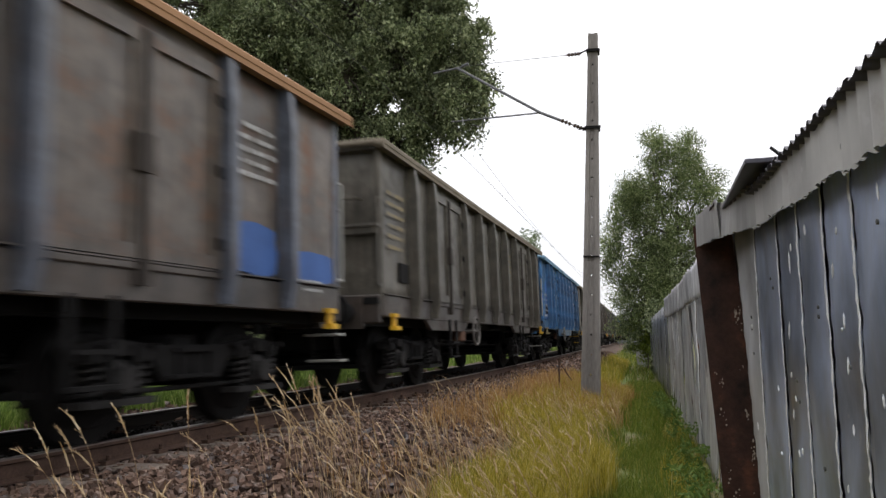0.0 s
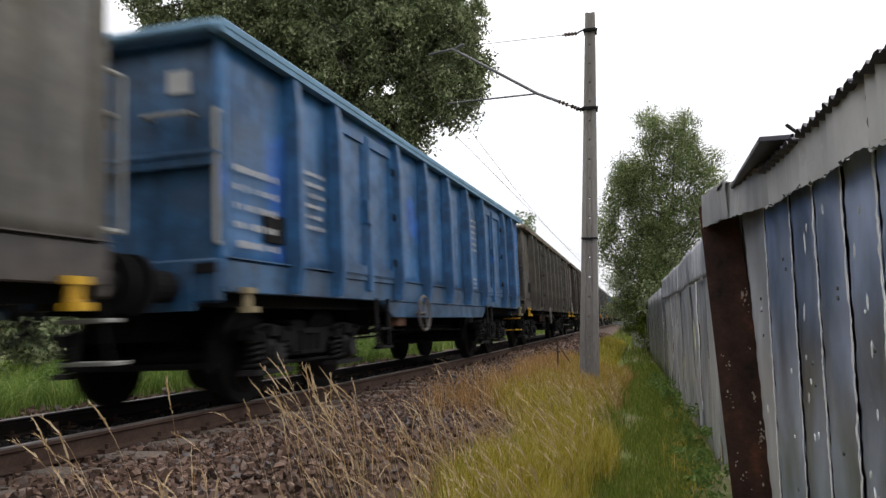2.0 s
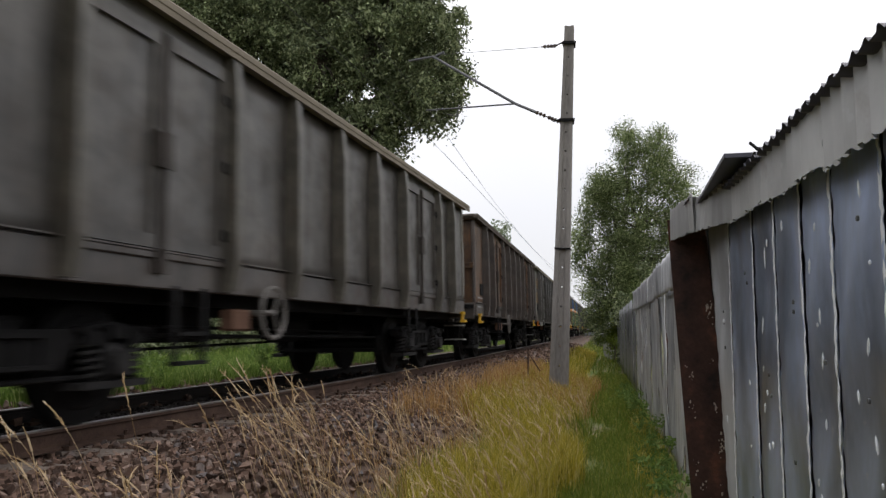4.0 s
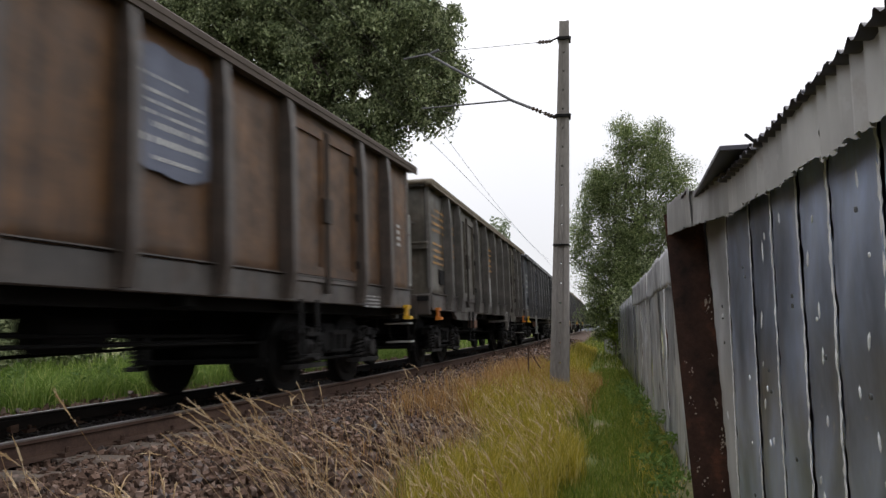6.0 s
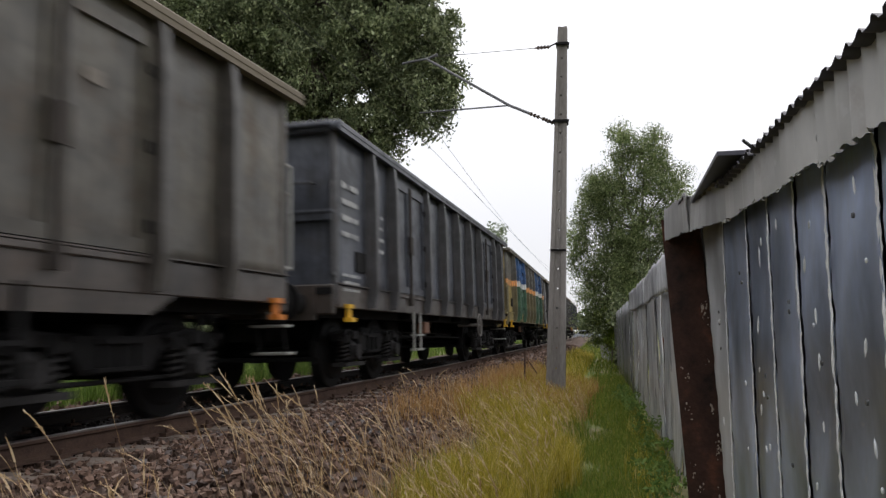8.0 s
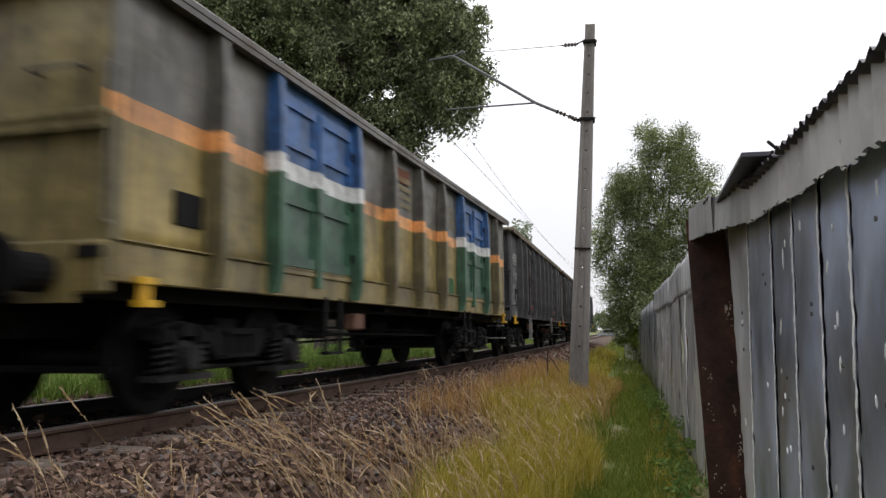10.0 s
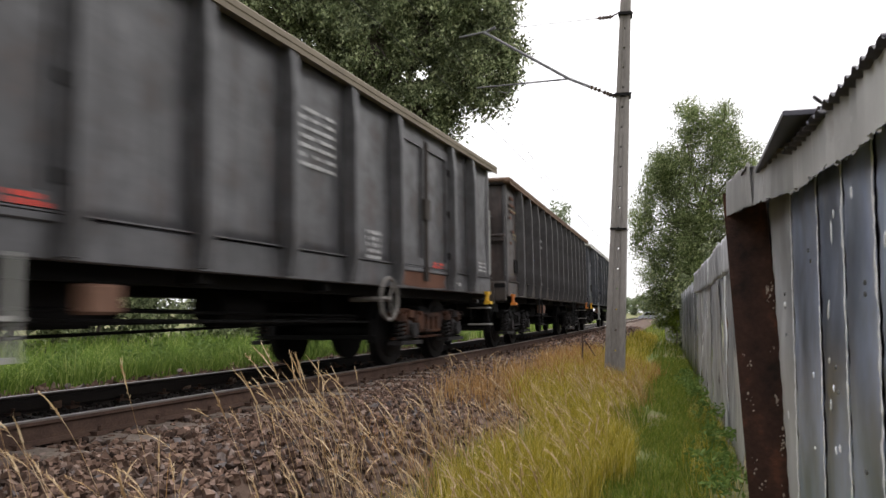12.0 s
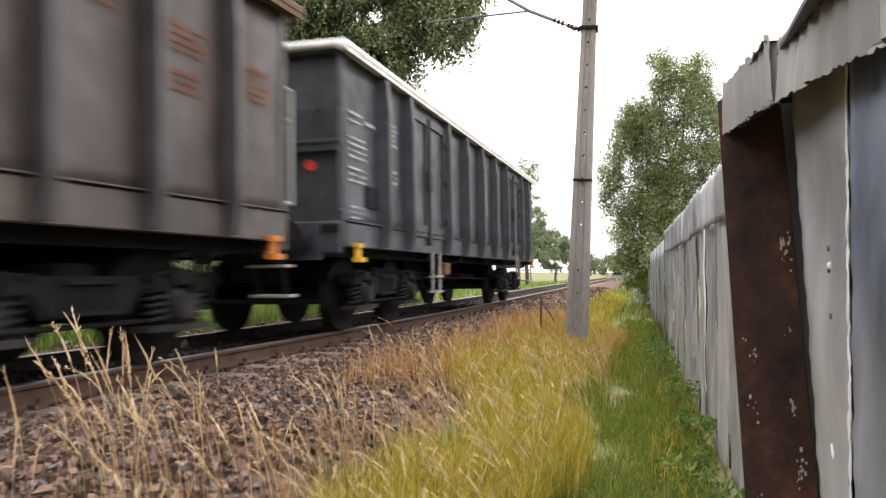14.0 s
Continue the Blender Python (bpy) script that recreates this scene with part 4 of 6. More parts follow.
def letter_bars(wagon, spots, mat, x=1.362):
    """Illegible stencilled lettering as plain bars: (y, z, width, lines, line height, gap)."""
    rng = random.Random(len(spots) * 7 + 1)
    for y, z, w, lines, h, gap in spots:
        bm = bmesh.new()
        for k in range(lines):
            q = 0.0
            while q < w - 0.02:
                piece = min(rng.uniform(0.03, 0.075), w - q)
                if rng.random() < 0.84:
                    bm_add(bm, (0.002, piece * rng.uniform(0.5, 0.75), h * rng.uniform(0.65, 1)), (0, y + q + piece / 2, z - k * gap))
                q += piece
        part("lettering", bm, mat, wagon, "rows of illegible stencilled lettering", m=pose(x, 0, 0))["kind"] = "stuff"


def make_wagon(label, paint, post_paint=None, door_paint=None, rail_paint=None, sill_paint=None, end_paint=None, mark=WHITE, marks=(), wheel_y=-2.0, kind="doors", step_y=-3.05, hook=YELLOW, top=Z_TOP, bars=(), step_mat=None, fish=True, truss_paint=None, door_post=None, skirt=False, tread=None, corner_paint=None):
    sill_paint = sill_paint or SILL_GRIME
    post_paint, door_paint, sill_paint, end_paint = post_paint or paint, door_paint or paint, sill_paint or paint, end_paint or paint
    rail_paint = rail_paint or paint
    wagon = tagged(new("gondola_wagon"), label, "freight wagon", "wagons of the passing train")
    seed = len(WHEELS) + 1
    bounds = BOUNDS if kind == "doors" else [-BODY, -5.6] + [-4.62 + 0.935 * i for i in range(12)] + [BODY]
    for side in (1, -1):
        turn = Matrix.Identity(4) if side == 1 else TURN_HALF
        base = turn @ pose(1.325, 0, 0)
        for i in range(len(bounds) - 1):
            y0, y1 = bounds[i], bounds[i + 1]
            if kind == "doors" and i in (2, 7):
                mid = (y0 + y1) / 2
                for k, (a, b) in enumerate(((y0 + 0.06, mid - 0.01), (mid + 0.01, y1 - 0.06))):
                    bm = bmesh.new()
                    door_leaf(bm, b - a, bars)
                    leaf = part("door_leaf", bm, door_paint, wagon, m=base @ pose(0.0, a, 0))
                    hinge = shared("hinge", lambda: to_mesh("hinge", bm_box((0.06, 0.07, 0.10), 0.012), DARK_STEEL))
                    for z in (1.5, 2.1, 2.7):
                        part("hinge", hinge, None, leaf, m=pose(0.05, 0.015 if k == 0 else b - a - 0.015, z))
                bm = bm_box((0.05, 0.06, 1.75), 0.012, (0.065, mid, 2.1))
                bm_add(bm, (0.07, 0.16, 0.28), (0.07, mid - 0.02, 2.05))
                bm_add(bm, (0.06, 0.10, 0.18), (0.06, mid, Z_SILL + 0.2))
                part("door_lock", bm, door_paint if door_post else LOCK_GRIME, wagon, m=base)
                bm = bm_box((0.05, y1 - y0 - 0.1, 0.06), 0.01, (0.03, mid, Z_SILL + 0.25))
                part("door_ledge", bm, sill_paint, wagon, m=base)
                bm = bm_box((0.04, y1 - y0 - 0.1, 0.14), 0.01, (0.0, mid, Z_TOP - 0.15))
                part("door_lintel", bm, door_paint, wagon, m=base)
            else:
                part("side_panel", side_panel_mesh(y0, y1, Z_SILL + 0.2, Z_TOP - 0.08, paint, seed + i + 20 * side), None, wagon, m=base)
        pm = post_mesh(post_paint, 0.13 if kind == "doors" else 0.11)
        dm = post_mesh(door_post, 0.13) if door_post else pm
        for i, y in enumerate(bounds[1:-1]):
            part("side_post", dm if i in (1, 2, 6, 7) else pm, None, wagon, m=base @ pose(0, y, 0))
        # top rail: hollow section with a lip below
        bm = bm_box((0.17, 2 * HALF + 0.06, 0.10), 0.025, (0.058, 0, Z_TOP - 0.042))
        bm_add(bm, (0.02, 2 * HALF + 0.04, 0.05), (0.125, 0, Z_TOP - 0.10))
        part("top_rail", bm, rail_paint, wagon, m=base)
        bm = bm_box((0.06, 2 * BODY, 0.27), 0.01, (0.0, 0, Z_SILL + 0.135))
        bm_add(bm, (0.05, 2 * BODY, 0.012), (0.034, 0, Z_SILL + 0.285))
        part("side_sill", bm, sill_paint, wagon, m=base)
        if fish:
            bm = bmesh.new()
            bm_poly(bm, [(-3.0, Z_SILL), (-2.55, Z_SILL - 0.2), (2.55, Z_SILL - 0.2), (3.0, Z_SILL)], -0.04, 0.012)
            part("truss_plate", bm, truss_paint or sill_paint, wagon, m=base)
        if skirt:
            for y in (-3.48, 3.48):
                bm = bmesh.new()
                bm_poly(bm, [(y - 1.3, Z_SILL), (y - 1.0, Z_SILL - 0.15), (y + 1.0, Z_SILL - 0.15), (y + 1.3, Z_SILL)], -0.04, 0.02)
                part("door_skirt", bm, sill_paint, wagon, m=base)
    for end in (1, -1):
        m = Matrix.Identity(4) if end == 1 else TURN_HALF
        bm = bm_box((2.60, 0.05, Z_TOP - 2.1), 0.01, (0, BODY - 0.06, (Z_TOP + 2.1) / 2))
        part("end_wall", bm, end_paint, wagon, m=m)
        bm = bm_box((2.62, 0.07, 1.08), 0.012, (0, BODY - 0.015, 1.58))
        part("lower_end_plate", bm, end_paint, wagon, m=m)
        bm = bm_box((2.72, 0.11, 0.07), 0.02, (0, HALF + 0.0, Z_TOP - 0.03))
        part("end_rail", bm, rail_paint, wagon, m=m)
        part("end_lip", bm_box((2.64, 0.2, 0.05), 0.01, (0, HALF - 0.14, Z_TOP - 0.08)), end_paint, wagon, m=m)
        # angle ledge across the end wall
        bm = bm_box((2.66, 0.15, 0.045), 0.012, (0, BODY + 0.045, 2.14))
        bm_add(bm, (2.62, 0.03, 0.10), (0, BODY + 0.09, 2.09))
        part("end_rib", bm, end_paint, wagon, m=m)
        for x in (-1.30, 1.30):
            bm = bm_box((0.09, 0.09, Z_TOP - Z_SILL - 0.06), 0.02, (x, BODY - 0.02, (Z_TOP + Z_SILL) / 2))
            part("corner_post", bm, post_paint, wagon, m=m)
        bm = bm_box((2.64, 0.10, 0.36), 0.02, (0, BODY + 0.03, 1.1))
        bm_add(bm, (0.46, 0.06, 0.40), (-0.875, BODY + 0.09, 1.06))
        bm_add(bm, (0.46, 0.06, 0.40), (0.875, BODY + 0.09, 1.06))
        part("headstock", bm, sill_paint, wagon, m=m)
        for x in (-0.875, 0.875):
            bm = bmesh.new()
            bm_cyl(bm, 0.10, 0.42, (x, HALF + 0.19, 1.06), "Y", 16)
            bm_cyl(bm, 0.13, 0.34, (x, HALF + 0.07, 1.06), "Y", 16)
            bm_cyl(bm, 0.235, 0.035, (x, HALF + 0.41, 1.06), "Y", 24)
            part("buffer", bm, DARK_STEEL, wagon, "round steel buffer", m=m)
        bm = bm_box((0.10, 0.6, 0.10), 0.02, (0, HALF + 0.13, 1.02))
        bm_add(bm, (0.06, 0.12, 0.25), (0, HALF + 0.38, 0.95))
        bm_tube(bm, (0.35, BODY + 0.1, 0.95), (0.25, HALF + 0.4, 0.62), 0.03, 8)
        part("coupling_hook", bm, DARK_STEEL, wagon, m=m)
        # shunter's steps under the corner
        for x in (0.98, 1.28):
            bm = bmesh.new()
            bm_tube(bm, (x, BODY + 0.02, 0.96), (x, BODY + 0.12, 0.50), 0.014, 6)
            part("step_hanger", bm, DARK_STEEL, wagon, m=m)
        for z, q in ((0.50, 0.16), (0.78, 0.10)):
            part("step_tread", bm_box((0.40, 0.17, 0.028), 0.004, (1.12, BODY + q, z)), tread or PALE_STEEL, wagon, m=m)
    for y in (-BODY + 0.28, BODY - 0.28):
        bm = bm_box((0.05, 0.10, 0.2), 0.015, (1.38, y, 0.94))
        bm_add(bm, (0.06, 0.17, 0.05), (1.39, y, 1.02))
        bm_add(bm, (0.1, 0.15, 0.05), (1.40, y, 0.86))
        part("lashing_hook", bm, hook, wagon, "bright painted tie-down hook")
    # pale grab rail behind the trailing end, a slim one at the leading corner
    bm = bmesh.new()
    yy = HALF + 0.05
    for a, b in (((1.29, yy, 1.37), (1.29, yy, 2.45)), ((1.29, yy, 1.37), (1.29, BODY - 0.02, 1.37)), ((1.29, yy, 2.45), (1.29, BODY - 0.02, 2.45))):
        bm_tube(bm, a, b, 0.021, 7)
    part("grab_rail", bm, PALE_STEEL, wagon, "pale painted grab rail")
    bm = bmesh.new()
    yy = -BODY - 0.075
    for a, b in (((1.31, yy, 1.40), (1.31, yy, 2.50)), ((1.31, yy, 1.40), (1.31, -BODY + 0.02, 1.40)), ((1.31, yy, 2.50), (1.31, -BODY + 0.02, 2.50)), ((0.62, yy, 2.50), (1.05, yy, 2.50)), ((0.62, yy, 2.50), (0.62, -BODY + 0.06, 2.50)), ((1.05, yy, 2.50), (1.05, -BODY + 0.06, 2.50))):
        bm_tube(bm, a, b, 0.016 if not corner_paint else 0.022, 6)
    part("corner_rail", bm, corner_paint or post_paint, wagon)
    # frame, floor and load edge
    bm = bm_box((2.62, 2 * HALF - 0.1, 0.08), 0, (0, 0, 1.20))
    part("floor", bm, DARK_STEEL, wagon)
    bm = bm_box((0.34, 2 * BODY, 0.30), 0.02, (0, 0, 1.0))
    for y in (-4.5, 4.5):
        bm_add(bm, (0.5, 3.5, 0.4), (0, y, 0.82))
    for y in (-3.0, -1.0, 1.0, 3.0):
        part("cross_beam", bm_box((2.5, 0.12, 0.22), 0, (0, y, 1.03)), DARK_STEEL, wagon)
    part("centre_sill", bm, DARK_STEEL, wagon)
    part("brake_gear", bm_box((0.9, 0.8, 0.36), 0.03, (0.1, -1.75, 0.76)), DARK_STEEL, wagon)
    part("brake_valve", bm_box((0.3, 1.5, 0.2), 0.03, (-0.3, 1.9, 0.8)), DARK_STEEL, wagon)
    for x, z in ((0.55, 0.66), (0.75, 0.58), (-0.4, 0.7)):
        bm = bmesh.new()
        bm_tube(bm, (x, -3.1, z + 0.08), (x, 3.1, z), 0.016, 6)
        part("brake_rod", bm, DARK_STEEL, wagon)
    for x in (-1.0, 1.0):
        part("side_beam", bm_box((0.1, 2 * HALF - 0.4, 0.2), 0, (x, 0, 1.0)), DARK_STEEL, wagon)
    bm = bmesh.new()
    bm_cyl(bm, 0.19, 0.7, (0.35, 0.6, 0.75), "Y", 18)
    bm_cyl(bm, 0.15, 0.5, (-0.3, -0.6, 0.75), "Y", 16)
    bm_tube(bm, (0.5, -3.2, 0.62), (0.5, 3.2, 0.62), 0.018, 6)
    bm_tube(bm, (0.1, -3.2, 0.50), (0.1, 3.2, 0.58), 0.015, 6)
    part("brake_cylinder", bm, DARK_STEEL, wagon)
    for y in (-4.5, 4.5):
        add_bogie(wagon, y)
    # hand wheel, step ladder, distributor box
    bm = bmesh.new()
    mw = pose(0, wheel_y or 0, 0.85) @ pose(1.46, 0, 0, 0, 90, 0)
    seg = 24
    for i in range(seg):
        a, b = 2 * math.pi * i / seg, 2 * math.pi * (i + 1) / seg
        bm_tube(bm, mw @ Vector((0.24 * math.cos(a), 0.24 * math.sin(a), 0)), mw @ Vector((0.24 * math.cos(b), 0.24 * math.sin(b), 0)), 0.021, 6)
    for i in range(3):
        a = 2 * math.pi * i / 3 + 0.5
        bm_tube(bm, mw @ Vector((0, 0, 0)), mw @ Vector((0.24 * math.cos(a), 0.24 * math.sin(a), 0)), 0.013, 6)
    bm_tube(bm, mw @ Vector((0, 0, -0.5)), mw @ Vector((0, 0, 0.02)), 0.03, 8)
    if wheel_y is None:
        bm.free()
    else:
        part("hand_brake_wheel", bm, WHEEL_PAINT, wagon, "spoked grey brake hand wheel")
    for y in (step_y,) if step_mat else (step_y, -step_y):
        bm = bmesh.new()
        for dy in (-0.2, 0.2):
            bm_add(bm, (0.03, 0.05, 0.62), (1.36, y + dy, 0.72))
        for z in (0.43, 0.66):
            bm_add(bm, (0.12, 0.40, 0.03), (1.36, y, z))
        part("step_ladder", bm, step_mat or DARK_STEEL, wagon, "two-rung steel footstep")
    bm = bm_box((0.16, 0.3, 0.2), 0.02, (1.2, step_y + 1.0, 0.78))
    part("brake_lever_box", bm, DUSTY_BOX, wagon)
    letter_bars(wagon, marks, mark)
    bm = bm_box((0.02, 0.36, 0.26), 0.004, (1.345, -HALF + 0.98, 1.6))
    part("card_holder", bm, DARK_STEEL, wagon)
    return wagon


def train():
    global SILL_GRIME
    P = wagon_paint
    rail_tan = plain("tan_rust_rail", (0.30, 0.17, 0.09), 0.8)
    rail_olive = plain("dusty_rail", (0.17, 0.145, 0.11), 0.8)
    rail_white = plain("pale_rail", (0.62, 0.62, 0.60), 0.7)
    rail_dark = plain("grimy_rail", (0.075, 0.06, 0.05), 0.8)
    rail_brown = plain("brown_rail", (0.13, 0.085, 0.06), 0.8)
    brown_grey = P("brown_grey_paint", (0.105, 0.084, 0.066), (0.17, 0.075, 0.036), 0.9)
    brown_blue = P("brown_blue_paint", (0.10, 0.08, 0.064), (0.17, 0.073, 0.036), 0.9)
    steel_blue = P("faded_blue_posts", (0.10, 0.112, 0.142), amount=0.4)
    olive = P("olive_grey_paint", (0.098, 0.088, 0.07), (0.07, 0.05, 0.035), 0.45)
    olive_dk = P("dark_olive_paint", (0.082, 0.072, 0.054), (0.075, 0.042, 0.026), 0.55)
    blue = P("bright_blue_paint", (0.026, 0.122, 0.285), (0.03, 0.06, 0.12), 0.35, patch=(0.018, 0.10, 0.36), patch_level=0.62)
    # a deeper blue for the sill, truss plate and end walls
    blue_dk = P("darker_blue_paint", (0.022, 0.085, 0.18), (0.05, 0.05, 0.06), 0.4)
    blue_rail = plain("pale_blue_rail", (0.15, 0.27, 0.38), 0.7)
    greybrown = P("grey_brown_paint", (0.07, 0.062, 0.053), (0.06, 0.04, 0.03), 0.4)
    rusty = P("rust_brown_paint", (0.092, 0.040, 0.010), (0.026, 0.016, 0.011), 0.8, pale=(0.16, 0.072, 0.02), rough=0.55)
    rusty_post = P("rust_grey_posts", (0.055, 0.04, 0.031), (0.09, 0.045, 0.03), 0.5)
    inkblue = P("ink_grey_paint", (0.058, 0.064, 0.08), (0.05, 0.04, 0.035), 0.35)
    black = P("black_paint", (0.058, 0.057, 0.06), (0.075, 0.045, 0.032), 0.5)
    soot = P("soot_brown_paint", (0.045, 0.032, 0.028), (0.07, 0.04, 0.03), 0.4)
    soot_post = P("soot_brown_posts", (0.046, 0.043, 0.044), (0.06, 0.04, 0.03), 0.4)
    slate = P("slate_paint", (0.036, 0.041, 0.052), (0.05, 0.045, 0.04), 0.25)
    stripe = P("banded_paint", (0.15, 0.12, 0.05), amount=0.35, rust=(0.07, 0.06, 0.03), bands=((0, (0.30, 0.225, 0.07)), (2.12, (0.9, 0.4, 0.13)), (2.29, (0.165, 0.155, 0.135))))
    stripe_post = P("banded_post_paint", (0.15, 0.12, 0.05), amount=0.35, rust=(0.07, 0.06, 0.03), bands=((0, (0.15, 0.125, 0.055)), (2.12, (0.9, 0.4, 0.13)), (2.29, (0.12, 0.115, 0.10))))
    stripe_door = P("banded_door_paint", (0.04, 0.09, 0.05), amount=0.2, rust=(0.03, 0.05, 0.05), bands=((0, (0.05, 0.135, 0.075)), (2.16, (0.85, 0.85, 0.82)), (2.34, (0.035, 0.12, 0.33))))
    stripe_low = P("olive_sill_paint", (0.24, 0.185, 0.065), amount=0.3)
    # end walls that face away from the light: their shade is painted in
    shaded_end = P("shaded_end_paint", (0.026, 0.028, 0.032), (0.03, 0.024, 0.02), 0.3, rough=0.75)
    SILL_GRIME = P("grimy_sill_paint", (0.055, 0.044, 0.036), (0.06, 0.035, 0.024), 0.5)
    F = -BODY
    group = [
        make_wagon("grimy brown-grey open wagon with blue patches and tan top rail", brown_blue, steel_blue, brown_grey, rail_tan, marks=((4.55, 2.62, 0.75, 5, 0.05, 0.11), (5.6, 1.30, 0.6, 2, 0.04, 0.08)), wheel_y=-2.0, fish=False),
        make_wagon("dull olive-grey open wagon with steel posts and double doors", olive, olive_dk, olive, rail_olive, mark=PALE_YELLOW, marks=((F + 0.15, 2.6, 0.7, 6, 0.06, 0.14), (1.4, 2.6, 0.8, 5, 0.05, 0.12), (0.2, 1.9, 0.45, 1, 0.06, 0.1)), wheel_y=-2.05, fish=False, skirt=True, step_y=-3.3),
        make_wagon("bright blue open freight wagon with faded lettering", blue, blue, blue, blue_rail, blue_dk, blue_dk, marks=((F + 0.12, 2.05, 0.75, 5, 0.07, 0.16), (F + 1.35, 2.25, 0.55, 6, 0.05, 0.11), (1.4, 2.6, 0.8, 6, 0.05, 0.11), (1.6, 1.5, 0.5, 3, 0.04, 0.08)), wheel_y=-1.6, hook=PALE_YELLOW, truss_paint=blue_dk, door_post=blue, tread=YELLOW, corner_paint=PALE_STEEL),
        make_wagon("dark grey-brown open wagon streaked with coal dust", greybrown, olive_dk, greybrown, rail_olive, mark=PALE_YELLOW, marks=((F + 0.15, 2.5, 0.6, 4, 0.05, 0.14),), wheel_y=-1.8, fish=False),
        make_wagon("rust-brown open wagon with worn white markings", rusty, rusty_post, rusty, rail_dark, SILL_GRIME, marks=((F + 1.3, 2.55, 0.7, 2, 0.09, 0.3), (0.12, 2.68, 0.7, 1, 0.03, 0.1), (0.25, 2.56, 0.75, 3, 0.035, 0.085), (0.1, 2.3, 0.95, 2, 0.06, 0.12), (0.35, 2.04, 0.6, 1, 0.04, 0.1), (-2.3, 2.6, 0.8, 5, 0.1, 0.11), (-2.3, 2.0, 0.7, 2, 0.03, 0.07), (F + 0.2, 1.4, 0.6, 3, 0.03, 0.1), (6.0, 2.2, 0.16, 4, 0.06, 0.09), (4.7, 1.13, 0.55, 4, 0.025, 0.045)), wheel_y=-1.8, fish=False),
        make_wagon("dark olive open wagon with faded yellow stencils and patched panels", olive_dk, greybrown, olive_dk, rail_olive, mark=OCHRE, marks=((F + 0.12, 2.75, 0.9, 4, 0.05, 0.12), (F + 0.12, 2.15, 0.8, 4, 0.05, 0.11), (F + 1.3, 2.6, 0.6, 6, 0.05, 0.11), (-0.78, 2.6, 0.72, 5, 0.06, 0.13), (0.5, 1.66, 0.35, 3, 0.05, 0.09)), wheel_y=1.75, hook=ORANGE, fish=False, skirt=True),
        make_wagon("blue-black open freight wagon with white lettering", inkblue, black, inkblue, inkblue, marks=((F + 0.12, 2.5, 0.6, 4, 0.08, 0.2), (F + 1.3, 2.3, 0.5, 4, 0.06, 0.16), (F + 0.15, 1.4, 0.6, 3, 0.04, 0.09)), wheel_y=2.0, hook=YELLOW, step_mat=PALE_STEEL, fish=False),
        make_wagon("olive open wagon banded orange, with blue, white and green doors", stripe, stripe_post, stripe_door, olive_dk, stripe_low, stripe_low, mark=PALE_YELLOW, marks=((1.4, 2.75, 0.8, 4, 0.05, 0.1), (-1.1, 2.8, 0.85, 4, 0.09, 0.12), (4.6, 1.12, 0.3, 4, 0.03, 0.045), (5.6, 1.14, 0.7, 1, 0.06, 0.1)), bars=(1.95, 2.52), wheel_y=None, door_post=stripe_door, fish=False),
        make_wagon("black open freight wagon with white lettering and scratched paint", black, black, black, rail_olive, black, shaded_end, marks=((F + 0.12, 2.58, 0.78, 4, 0.05, 0.075), (F + 0.12, 2.2, 0.36, 3, 0.05, 0.07), (F + 0.55, 2.12, 0.32, 3, 0.05, 0.07), (F + 0.12, 1.82, 0.36, 3, 0.03, 0.05), (F + 0.12, 1.62, 0.42, 2, 0.03, 0.06), (F + 0.6, 1.58, 0.28, 3, 0.025, 0.05), (F + 0.12, 1.4, 0.48, 3, 0.03, 0.06), (F + 0.45, 1.12, 0.32, 2, 0.05, 0.07), (F + 1.22, 2.36, 0.3, 1, 0.06, 0.1), (F + 1.22, 2.2, 0.62, 3, 0.06, 0.09), (F + 1.22, 1.78, 0.22, 3, 0.05, 0.08), (0.15, 2.65, 0.8, 7, 0.045, 0.09), (1.7, 1.6, 0.4, 5, 0.05, 0.07), (4.7, 1.12, 0.3, 1, 0.07, 0.1), (5.6, 1.5, 0.7, 3, 0.03, 0.06)), wheel_y=2.1, step_mat=PALE_STEEL, fish=False),
        make_wagon("sooty brown ribbed open wagon with faint orange marks", soot, soot_post, soot, rail_brown, mark=PALE_YELLOW, marks=((F + 0.25, 2.66, 0.6, 1, 0.03, 0.5), (F + 0.45, 2.2, 0.4, 2, 0.03, 0.08), (F + 0.2, 1.5, 0.3, 2, 0.02, 0.08)), kind="ribs", wheel_y=None, hook=ORANGE, fish=False),
        make_wagon("slate-grey open freight wagon with pale top rail, last of the train", slate, slate, slate, rail_white, slate, shaded_end, marks=((F + 0.1, 2.5, 0.4, 2, 0.035, 0.09), (F + 0.1, 2.22, 0.5, 4, 0.03, 0.07), (F + 0.1, 1.88, 0.5, 3, 0.03, 0.07), (F + 0.1, 1.45, 0.4, 3, 0.03, 0.06), (F + 0.6, 2.45, 0.3, 1, 0.05, 0.1), (F + 1.22, 2.6, 0.5, 5, 0.045, 0.065), (F + 1.22, 2.2, 0.22, 2, 0.05, 0.08), (F + 1.22, 2.0, 0.5, 3, 0.05, 0.07), (0.2, 2.55, 0.5, 9, 0.04, 0.085), (0.3, 1.55, 0.3, 3, 0.07, 0.09), (1.6, 2.2, 0.3, 5, 0.06, 0.1)), wheel_y=3.6, fish=False, step_mat=PALE_STEEL),
    ]
    # red tail disc on the end wall of the last wagon
    bm = bmesh.new()
    bm_cyl(bm, 0.06, 0.03, (0.95, F - 0.02, 1.9), "Y", 16)
    part("end_reflector", bm, RED, group[-1], "small red reflector")
